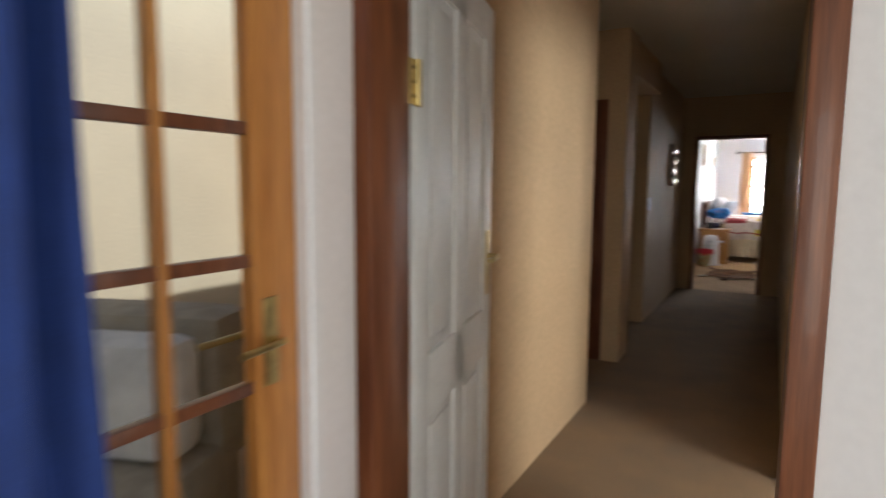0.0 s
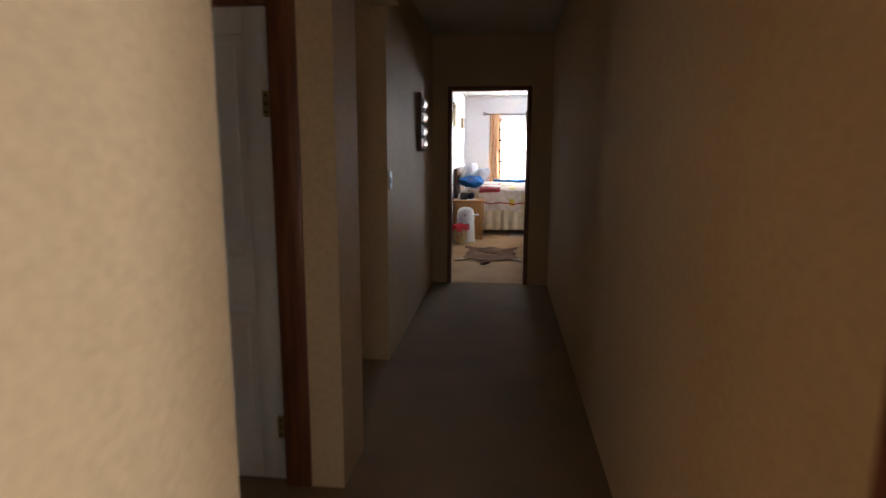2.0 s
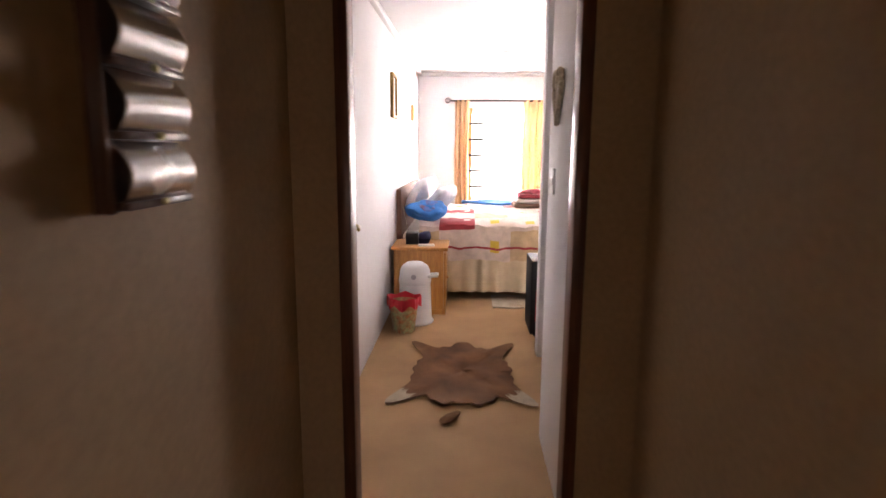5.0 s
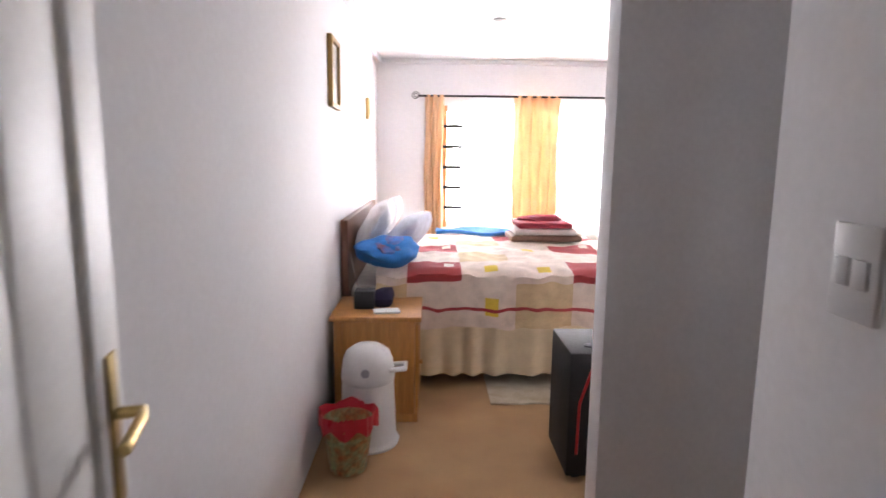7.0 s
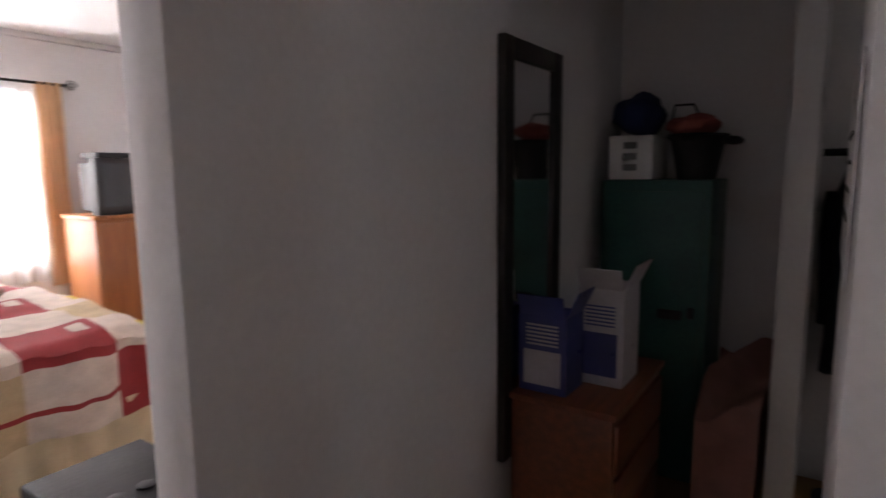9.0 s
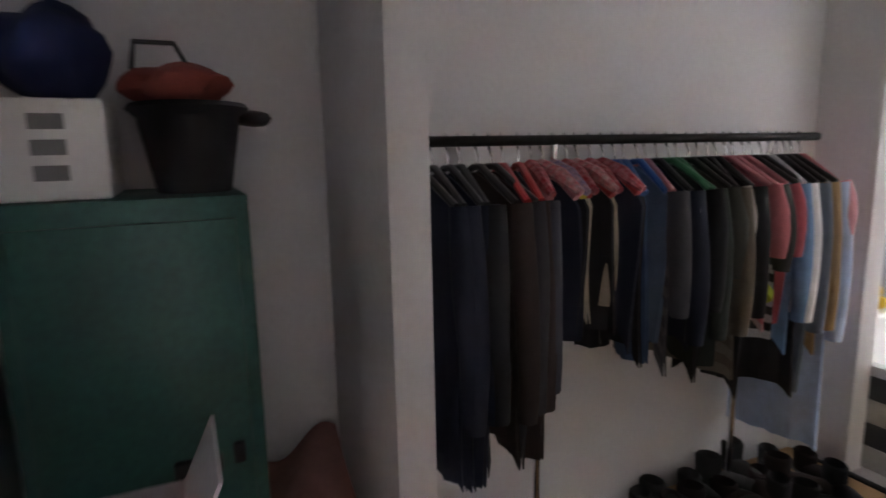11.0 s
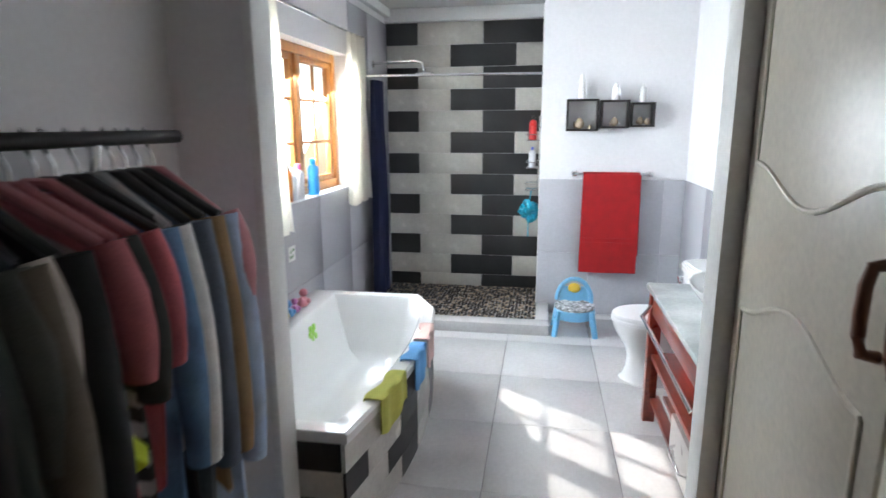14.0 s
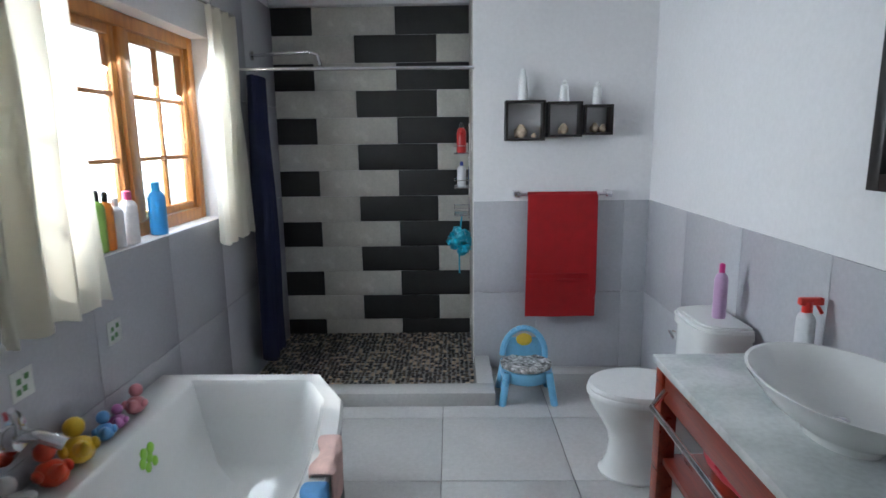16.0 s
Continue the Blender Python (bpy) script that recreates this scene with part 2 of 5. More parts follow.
# entrance lobby and hall
structure("wall_entrance", [((-0.47, -7.62, 0), (-0.24, -7.5, H)), ((-0.24, -7.62, 2.05), (0.605, -7.5, H)), ((0.605, -7.62, 0), (3.1, -7.5, H))], "white plastered wall round the hall door", "wall", WHITE)
structure("wall_french", [((-0.47, -10.5, 0), (-0.37, -9.0, H)), ((-0.47, -9.0, 2.12), (-0.37, -7.62, H)), ((-0.47, -7.636, 0), (-0.37, -7.62, 2.12))], "white wall round the glazed doors", "wall", WHITE)
# Unseen wall; its opening is added only to hold the entrance fill lamp.
structure("wall_south", [((-0.6, -10.6, 0), (0.3, -10.5, H)), ((1.5, -10.6, 0), (3.2, -10.5, H)), ((0.3, -10.6, 0), (1.5, -10.5, 0.7)), ((0.3, -10.6, 2.3), (1.5, -10.5, H))], "white wall out of view with an opening added for the fill lamp", "wall", WHITE)
structure("wall_hall_west", [((-0.58, -7.5, 0), (-0.455, -4.99, H)), ((-7, -5.2, 0), (-0.58, -5.07, H)), ((-0.62, -4.02, 0), (-0.48, -3.68, H)), ((-1.62, -4.02, 2.06), (-0.62, -3.9, H)), ((-2.4, -4.02, 0), (-1.55, -3.9, H)),
    ((-0.87, -2.49, 0), (-0.59, 0.0, H)), ((-0.76, -3.68, 2.3), (-0.5, -2.49, H))], "cream painted plaster wall of dim hall", "wall", CREAM)
structure("wall_hall_east", [((0.64, -7.5, 0), (0.76, -6.42, H)), ((0.64, -6.42, 2.05), (0.76, -5.5, H)), ((0.64, -5.5, 0), (0.76, 0.0, H))], "cream painted plaster wall of dim hall", "wall", CREAM)
structure("wall_hall_north", [((-0.59, -0.09, 0), (-0.43, 0.0, H)), ((0.43, -0.09, 0), (0.64, 0.0, H)), ((-0.43, -0.09, 2.07), (0.43, 0.0, H))], "cream plaster wall round the bedroom door", "wall", CREAM)
structure("wall_side_room", [((3.0, -7.5, 0), (3.1, -7.35, H)), ((3.0, -6.1, 0), (3.1, -5.06, H)), ((3.0, -7.35, 0), (3.1, -6.1, 0.8)), ((3.0, -7.35, 2.05), (3.1, -6.1, H)), ((0.76, -5.2, 0), (3.0, -5.07, H))], "cream walls of sunny side room", "wall", CREAM)
# lounge
structure("wall_lounge", [((-7, 1.2, 0), (-5.2, 1.32, H)), ((-5.2, 1.2, 2.1), (-3.6, 1.32, H)), ((-3.6, 1.2, 0), (-2.92, 1.32, H)), ((-2.18, 1.2, 0), (-0.95, 1.32, H)), ((-2.92, 1.2, 0), (-2.18, 1.32, 0.95)), ((-2.92, 1.2, 1.88), (-2.18, 1.32, H)), ((-7, -5.07, 0), (-6.9, 1.2, H))], "cream lounge walls in dim light", "wall", CREAM)
# bedroom, dressing room
structure("wall_bedroom_west", [((-0.87, 0.0, 0), (-0.69, 6.45, H))], "white bedroom wall beside the bed", "wall", WHITE)
structure("wall_bedroom_north", [((-0.87, 6.45, 0), (0.02, 6.6, H)), ((2.07, 6.45, 0), (5.2, 6.6, H)), ((0.02, 6.45, 0), (2.07, 6.6, 0.75)), ((0.02, 6.45, 2.1), (2.07, 6.6, H))], "white bedroom wall with a wide window", "wall", WHITE)
structure("wall_bedroom_east", [((3.6, 2.17, 0), (3.7, 6.45, H))], "plain white bedroom wall", "wall", WHITE)
structure("wall_partition", [((0.55, 2.03, 0), (3.6, 2.17, H))], "white partition wall between bedroom and dressing room", "wall", WHITE, 0.006)
structure("wall_lobby_block", [((0.42, 0.0, 0), (0.56, 0.82, H)), ((0.56, 0.72, 0), (0.76, 0.82, H)), ((0.76, 0.85, 0), (1.4, 1.05, H)), ((0.76, 0.0, 0), (0.865, 0.848, H))], "white plaster wall at the bedroom entrance", "wall", WHITE, 0.006)
structure("wall_dressing_east", [((3.08, -1.04, 0), (3.2, 2.03, H))], "white wall behind the clothes rail", "wall", WHITE)
structure("wall_post", [((2.5, 1.13, 0), (3.08, 1.23, H))], "white plaster stub wall beside the clothes rail", "wall", WHITE, 0.006)
# bathroom
structure("wall_bath_north", [((2.82, -1.14, 0), (3.43, -1.04, H)), ((0.87, -1.14, 0), (1.48, -1.04, H)), ((1.48, -1.14, 2.45), (2.82, -1.04, H))], "white wall round the bathroom opening", "wall", WHITE)
structure("wall_bath_west", [((0.77, -4.95, 0), (0.87, 0.0, H))], "white painted bathroom wall over grey tiles", "wall", WHITE)
structure("wall_bath_east", [((3.43, -1.14, 0), (3.6, -2.19, H)), ((3.43, -3.70, 0), (3.6, -4.95, H)), ((3.43, -3.70, 0), (3.6, -2.19, 1.10)), ((3.43, -3.70, 2.06), (3.6, -2.19, H))], "white bathroom wall with a deep window", "wall", WHITE)
structure("wall_bath_south", [((0.87, -4.3, 0), (1.99, -4.15, H)), ((1.87, -4.95, 0), (1.99, -4.3, H)), ((1.87, -5.05, 0), (3.6, -4.86, H))], "white bathroom end wall beside the shower", "wall", WHITE)
structure("floor_bathroom", [((0.87, -4.95, -0.1), (3.43, -1.04, -0.004))], "grey grout bed under bathroom tiles", "floor", GROUT)

# ---- more materials ----
CERAMIC = mat("white_ceramic", (0.82, 0.82, 0.81), 0.08, vary=0.01, scale=4, bump=0)
MARBLE = mat("grey_veined_marble", (0.72, 0.74, 0.73), 0.12, vary=0.06, scale=5, bump=0, colour2=(0.48, 0.52, 0.51))
REDWOOD = wood("red_stained_wood", (0.30, 0.045, 0.02), (0.17, 0.02, 0.01), 0.3, 0.4, "y")
DARKFRAME = mat("near_black_wood", (0.018, 0.013, 0.012), 0.4, vary=0.1, scale=10)
SHEER = mat("white_sheer_cotton", (0.85, 0.84, 0.80), 0.9, vary=0.03, scale=20, bump=0.1, grain=300)
APRICOT = mat("apricot_curtain", (0.80, 0.52, 0.30), 0.85, vary=0.06, scale=10, bump=0.1, grain=300)
NAVY = mat("navy_cloth", (0.012, 0.016, 0.06), 0.9, vary=0.1, scale=10, bump=0.1, grain=300)
BLUECLOTH = mat("royal_blue_curtain", (0.02, 0.05, 0.22), 0.85, vary=0.1, scale=8, bump=0.1, grain=300)
REDTOWEL = mat("red_terry_towel", (0.40, 0.008, 0.012), 0.95, vary=0.08, scale=15, bump=0.5, grain=400)
BLACKPLASTIC = mat("black_plastic", (0.02, 0.02, 0.024), 0.55, vary=0.1, scale=10, bump=0.02)
WHITEPLASTIC = mat("white_plastic", (0.80, 0.80, 0.80), 0.3, vary=0.02, scale=8, bump=0)
GREENSTEEL = mat("green_painted_steel", (0.03, 0.13, 0.11), 0.4, vary=0.1, scale=5, bump=0.03)
PEBBLE = mat("brown_pebble", (0.16, 0.12, 0.08), 0.4, vary=0.2, scale=30, bump=0.1, colour2=(0.05, 0.04, 0.035), per_object=0.4)
_cloths = {}


def cloth(r, g, b):
    key = (r, g, b)
    if key not in _cloths:
        _cloths[key] = mat("cloth", key, 0.92, vary=0.1, scale=12, bump=0.15, grain=260)
    return _cloths[key]


_plastics = {}


def plastic(r, g, b):
    key = (r, g, b)
    if key not in _plastics:
        _plastics[key] = mat("coloured_plastic", key, 0.3, vary=0.04, scale=12, bump=0)
    return _plastics[key]


def see_through(m, colour, part):
    """Lets light glow through a thin cloth."""
    n, k = m.node_tree.nodes, m.node_tree.links
    b, out = n["Principled BSDF"], n["Material Output"]
    t = n.new("ShaderNodeBsdfTranslucent")
    t.inputs[0].default_value = (*colour, 1)
    mix = n.new("ShaderNodeMixShader")
    mix.inputs[0].default_value = part
    k.new(b.outputs[0], mix.inputs[1])
    k.new(t.outputs[0], mix.inputs[2])
    k.new(mix.outputs[0], out.inputs[0])


see_through(SHEER, (0.95, 0.93, 0.86), 0.75)
see_through(APRICOT, (0.80, 0.58, 0.38), 0.22)


# ---- outside ----
def backdrop(name, a, b):
    return structure(name, [(a, b)], "bright overexposed garden beyond the window", "backdrop", OUTSIDE)


backdrop("backdrop_north", (-6, 8.2, -1), (6, 8.3, 2.4))
backdrop("backdrop_east", (11.9, -22, -1), (12.0, 8, 5.0))
backdrop("backdrop_lounge", (-6.8, 3.0, -1), (-1.6, 3.1, 4))
structure("wall_porch", [((-3.2, -10.6, -0.1), (-3.1, -5.2, 3.2)), ((-3.1, -10.6, -0.1), (-0.6, -10.5, 3.2))], "sunlit beige porch wall beyond the glazed doors", "wall", PORCH)


# ---- doors and frames ----
def door_leaf(name, at, label, width=0.80, height=2.0, hinge_face=-1):
    """Hinged at its origin, runs along +x, four sunk panels on both faces."""
    d = thing(name, at, label, "door")
    k = Mesh()
    w, h = width, height
    st = 0.11
    k.box((0, -0.02, 0.01), (st, 0.02, h), DOORPAINT, 0.003)
    k.box((w - st, -0.02, 0.01), (w, 0.02, h), DOORPAINT, 0.003)
    k.box((w / 2 - 0.05, -0.0195, 0.01), (w / 2 + 0.05, 0.0195, h), DOORPAINT, 0.003)
    for z0, z1 in ((0.01, 0.22), (0.78, 0.95), (h - 0.12, h)):
        k.box((st, -0.0195, z0), (w - st, 0.0195, z1), DOORPAINT, 0.003)
    k.done("frame", d)
    for x0, x1 in ((st, w / 2 - 0.05), (w / 2 + 0.05, w - st)):
        for z0, z1 in ((0.22, 0.78), (0.95, h - 0.12)):
            p = Mesh()
            p.box((x0 - 0.004, -0.008, z0 - 0.004), (x1 + 0.004, 0.008, z1 + 0.004), DOORPAINT)
            p.box((x0 + 0.035, -0.015, z0 + 0.035), (x1 - 0.035, 0.015, z1 - 0.035), DOORPAINT, 0.007)
            p.done("panel", d)
    for side in (-1, 1):
        p = Mesh()
        x = w - 0.06
        p.box((x - 0.02, side * 0.02, 1.0), (x + 0.02, side * 0.026, 1.23), BRASS, 0.002)
        p.tube([(x, side * 0.02, 1.14), (x, side * 0.06, 1.14), (x - 0.03, side * 0.065, 1.14), (x - 0.11, side * 0.062, 1.135)], 0.009, BRASS)
        tagged(p.done("handle", d), "brass lever handle on a long plate")
    for z in (0.25, h - 0.38):
        p = Mesh()
        p.box((-0.036, hinge_face * 0.020, z - 0.05), (0.036, hinge_face * 0.025, z + 0.05), BRASS)
        p.lathe([(0.009, -0.052), (0.009, 0.052)], BRASS, (0, hinge_face * 0.028, z), 10)
        for dx in (-0.022, 0.022):
            for dz in (-0.032, 0.0, 0.032):
                p.lathe([(0.005, 0), (0.005, 0.002)], BLACKIRON, (dx, hinge_face * 0.0255, z + dz), 8, turn=pose(0, 0, 0, -90 * hinge_face, 0, 0))
        tagged(p.done("hinge", d), "brass butt hinge")
    return d


def door_frame(name, x0, x1, y0, y1, top, m, along="x", t=0.045):
    k = Mesh()
    if along == "x":
        k.box((x0, y0, 0), (x0 + t, y1, top), m, 0.004)
        k.box((x1 - t, y0, 0), (x1, y1, top), m, 0.004)
        k.box((x0 + t, y0, top - t), (x1 - t, y1, top), m, 0.004)
    else:
        k.box((x0, y0, 0), (x1, y0 + t, top), m, 0.004)
        k.box((x0, y1 - t, 0), (x1, y1, top), m, 0.004)
        k.box((x0, y0 + t, top - t), (x1, y1 - t, top), m, 0.004)
    return tagged(k.done(name), "dark red stained hardwood door frame", "door frame", kind="structure")


door_frame("door_frame_entrance", -0.24, 0.605, -7.635, -7.485, 2.05, DARKWOOD)
door_frame("door_frame_bedroom", -0.43, 0.43, -0.10, 0.012, 2.07, DARKWOOD)
door_frame("door_frame_side_room", 0.63, 0.70, -6.42, -5.5, 2.05, DARKWOOD, "y")
door_frame("door_frame_west_room", -1.56, -0.62, -4.035, -3.885, 2.06, DARKWOOD, "x", 0.11)
door_leaf("hall_door", pose(-0.222, -7.46, 0, 0, 0, 102), "white painted four-panel door standing open in hall")
door_leaf("side_room_door", pose(0.708, -5.55, 0, 0, 0, 3), "white painted four-panel door open into sunny room", 0.82)
door_leaf("west_room_door", pose(-0.735, -3.975, 0, 0, 0, 180), "white painted four-panel door standing closed", 0.71, 1.97, hinge_face=1)
door_leaf("bedroom_door", pose(-0.41, 0.03, 0, 0, 0, 104), "white painted four-panel bedroom door folded back to wall", 0.78, hinge_face=1)


def switch_plate(at, label="white plastic light switch on the wall"):
    d = thing("light_switch", at, label, "light switch", "light switches")
    k = Mesh()
    k.box((-0.04, 0, -0.06), (0.04, 0.01, 0.06), WHITEPLASTIC, 0.003)
    k.done("plate", d)
    for x in (-0.016, 0.016):
        k = Mesh()
        k.box((x - 0.012, 0.009, -0.018), (x + 0.012, 0.015, 0.018), WHITEPLASTIC, 0.002)
        k.done("rocker", d)
    return d


switch_plate(pose(0.64, -6.62, 1.32, 0, 0, 90))
switch_plate(pose(0.42, 0.62, 1.375, 0, 0, 90))
switch_plate(pose(-0.59, -2.42, 1.22, 0, 0, -90))


# glazed double door at the entrance, plane x = const
def glazed_door(name, x, y0, y1, top, cols, rows, m, label, st=0.09, z0=0.22, z1=0.1):
    d = thing(name, pose(x, y0, 0), label, "glazed door")
    k = Mesh()
    w = y1 - y0
    k.box((-0.02, 0, 0.02), (0.02, st, top), m, 0.003)
    k.box((-0.02, w - st, 0.02), (0.02, w, top), m, 0.003)
    k.box((-0.0195, st, 0.02), (0.0195, w - st, z0), m, 0.003)
    k.box((-0.0195, st, top - z1), (0.0195, w - st, top), m, 0.003)
    k.done("frame", d)
    for i in range(1, cols):
        p = Mesh()
        yy = st + (w - 2 * st) * i / cols
        p.box((-0.014, yy - 0.013, z0), (0.014, yy + 0.013, top - z1), m, 0.003)
        p.done("glazing_bar", d)
    for j in range(1, rows):
        p = Mesh()
        zz = z0 + (top - z0 - z1) * j / rows
        p.box((-0.0135, st, zz - 0.013), (0.0135, w - st, zz + 0.013), DARKWOOD, 0.003)
        p.done("glazing_bar", d)
    p = Mesh()
    p.box((-0.003, st, z0), (0.003, w - st, top - z1), GLASS)
    g = p.done("pane", d)
    g.visible_shadow = False
    p = Mesh()
    for sgn in (-1, 1):
        p.box((sgn * 0.02, w - 0.105, 0.955), (sgn * 0.026, w - 0.065, 1.148), BRASS, 0.003)
        p.tube([(sgn * 0.02, w - 0.085, 1.055), (sgn * 0.06, w - 0.085, 1.055), (sgn * 0.065, w - 0.20, 1.05)], 0.008, BRASS)
    tagged(p.done("handle", d), "brass lever handle and plate")
    return d


glazed_door("glazed_entrance_door", -0.42, -8.29, -7.64, 2.1, 2, 7, ORANGEWOOD, "orange varnished timber door with small glass panes", 0.125, 0.14, 0.056)


def curtain(name, x0, x1, z0, z1, y, folds, m, label, along="x", depth=0.03, seed=0, flare=0.0, group=""):
    k = Mesh()

    def fn(u, v):
        w = x0 + (x1 - x0) * u
        z = z1 + (z0 - z1) * v
        a = depth * math.sin(u * folds * 2 * math.pi + 0.5 * math.sin(3 * v + seed)) * (0.7 + 0.5 * v) + 0.012 * math.sin(u * folds * 5.3 + seed + 2 * v)
        w += flare * v * (u - 0.5) * 2 + 0.008 * math.sin(9 * v + u * 20)
        return (w, y + a, z + 0.008 * math.sin(u * 40) * (v > 0.98)) if along == "x" else (y + a, w, z + 0.008 * math.sin(u * 40) * (v > 0.98))

    k.sheet(fn, folds * 10, 16, m, 0.003)
    return tagged(k.done(name), label, "curtain", group)


curtain("blue_curtain", -8.85, -8.16, 0.03, 2.35, -0.30, 6, BLUECLOTH, "deep blue curtain hanging beside the glazed door", "y", 0.045)


# ---- bathroom tiles and fittings (tiles themselves come last) ----
def bath_front(u):
    return 2.63 - 0.10 * math.sin(math.pi * min(1, max(0, u))) + 0.10 * max(0, u - 0.85) / 0.15


BY0, BY1, RIM = -1.16, -2.86, 0.50
bath = thing("bathtub", pose(0, 0, 0), "white acrylic bathtub set in a tiled surround", "bathtub")


def bath_ring(inset, z, n=40):
    pts = []
    for i in range(n + 1):
        u = i / n
        y = BY0 + (BY1 - BY0) * u
        y = min(BY0 - inset, max(BY1 + inset, y))
        pts.append((bath_front(u) + inset, y, z))
    wall_side = 3.425 - inset * 1.4 - (0.07 if inset > 0.05 else 0.0)
    pts.append((wall_side, BY1 + inset, z))
    pts.append((wall_side, BY0 - inset, z))
    return pts


k = Mesh()
rings = [bath_ring(0.012, 0.0), bath_ring(0.012, RIM - 0.05), bath_ring(-0.012, RIM - 0.045), bath_ring(-0.014, RIM - 0.012), bath_ring(-0.004, RIM), bath_ring(0.06, RIM), bath_ring(0.075, RIM - 0.015), bath_ring(0.10, RIM - 0.15), bath_ring(0.15, 0.16), bath_ring(0.22, 0.10)]
vr = [[k.bm.verts.new(p) for p in r] for r in rings]
for p, q in zip(vr, vr[1:]):
    for i in range(len(p)):
        j = (i + 1) % len(p)
        k.bm.faces.new((p[i], p[j], q[j], q[i]))
k.bm.faces.new(vr[-1])
k._finish([v for r in vr for v in r], CERAMIC, True)
k.done("tub", bath)
k = Mesh()
k.lathe([(0.028, 0), (0.028, 0.006), (0.015, 0.008)], CHROME, (2.98, -1.75, 0.10))
tagged(k.done("drain", bath), "chrome drain")
# skirt tiles, staggered charcoal and grey
ROW_A = ((0.0, 0.35, 0), (0.35, 0.75, 1), (0.75, 1.10, 0), (1.10, 1.40, 1), (1.40, 1.70, 0))
ROW_B = ((0.0, 0.17, 1), (0.17, 0.50, 0), (0.50, 0.75, 1), (0.75, 1.05, 0), (1.05, 1.30, 1), (1.30, 1.70, 0))


def skirt_tile(d0, d1, z0, z1, m):
    """A tile that follows the curved front of the bath, from d0 to d1 metres along it."""
    k = Mesh()
    n = 3
    grid = []
    for i in range(n + 1):
        d = d0 + 0.0015 + (d1 - d0 - 0.003) * i / n
        x, y = bath_front(d / 1.7) - 0.002, BY0 - d
        grid.append([k.bm.verts.new(p) for p in ((x, y, z0), (x, y, z1), (x + 0.012, y, z1), (x + 0.012, y, z0))])
    for p, q in zip(grid, grid[1:]):
        for i in range(4):
            k.bm.faces.new((p[i], p[(i + 1) % 4], q[(i + 1) % 4], q[i]))
    k.bm.faces.new(grid[0])
    k.bm.faces.new(grid[-1][::-1])
    k._finish([v for row in grid for v in row], m)
    k.done("tile", bath)


for r in range(4):
    z0, z1 = 0.004 + r * 0.112, 0.114 + r * 0.112
    for d0, d1, black in (ROW_B if r % 2 == 0 else ROW_A):
        skirt_tile(d0, d1, z0, z1, TILEBLACK if black else TILEGREY)
    for x0, x1, turn_ in ((2.645, 2.845, 1), (2.845, 3.145, 0), (3.145, 3.42, 1)):
        k = Mesh()
        k.box((x0, BY0, z0), (x1 - 0.002, BY0 - 0.011, z1), TILEBLACK if (r % 2) == turn_ else TILEGREY, 0.002)
        k.done("tile", bath)


def toilet(at):
    d = thing("toilet", at, "white ceramic close-coupled toilet with lid down", "toilet")
    k = Mesh()
    k.lathe([(0.142, 0), (0.145, 0.015), (0.128, 0.035), (0.112, 0.09), (0.108, 0.16), (0.120, 0.215), (0.150, 0.275), (0.178, 0.325), (0.19, 0.36), (0.19, 0.385)], CERAMIC, (0.40, 0, 0), 28, 1.15, 0.92)
    k.box((0.03, -0.10, 0), (0.30, 0.10, 0.36), CERAMIC, 0.04)
    k.done("bowl", d)
    k = Mesh()
    k.lathe([(0.17, 0.385), (0.195, 0.39), (0.195, 0.405), (0.19, 0.412), (0.192, 0.42), (0.185, 0.435), (0.12, 0.442)], WHITEPLASTIC, (0.40, 0, 0), 28, 1.18, 0.94)
    k.box((0.20, -0.14, 0.39), (0.30, 0.14, 0.43), WHITEPLASTIC, 0.01)
    k.done("lid", d)
    k = Mesh()
    outer = [(0.01 + 0.20 * (1 - abs(math.cos(a)) ** 5) ** 0.35, 0.19 * math.cos(a)) for a in [math.pi * i / 24 for i in range(25)]]
    k.prism([(x, y * 0.96) for x, y in outer], 0.36, 0.685, CERAMIC)
    k.prism([(x * 1.06, y * 1.04) for x, y in outer], 0.69, 0.722, CERAMIC)
    k.prism([(x * 1.02, y) for x, y in outer], 0.722, 0.735, CERAMIC)
    k.prism([(x * 0.92, y * 0.9) for x, y in outer], 0.735, 0.742, CERAMIC)
    k.done("cistern", d)
    k = Mesh()
    k.tube([(0.20, -0.13, 0.63), (0.225, -0.13, 0.63), (0.23, -0.06, 0.615)], 0.009, CHROME)
    tagged(k.done("handle", d), "chrome flush lever")
    return d


toilet(pose(0.90, -2.90, 0))


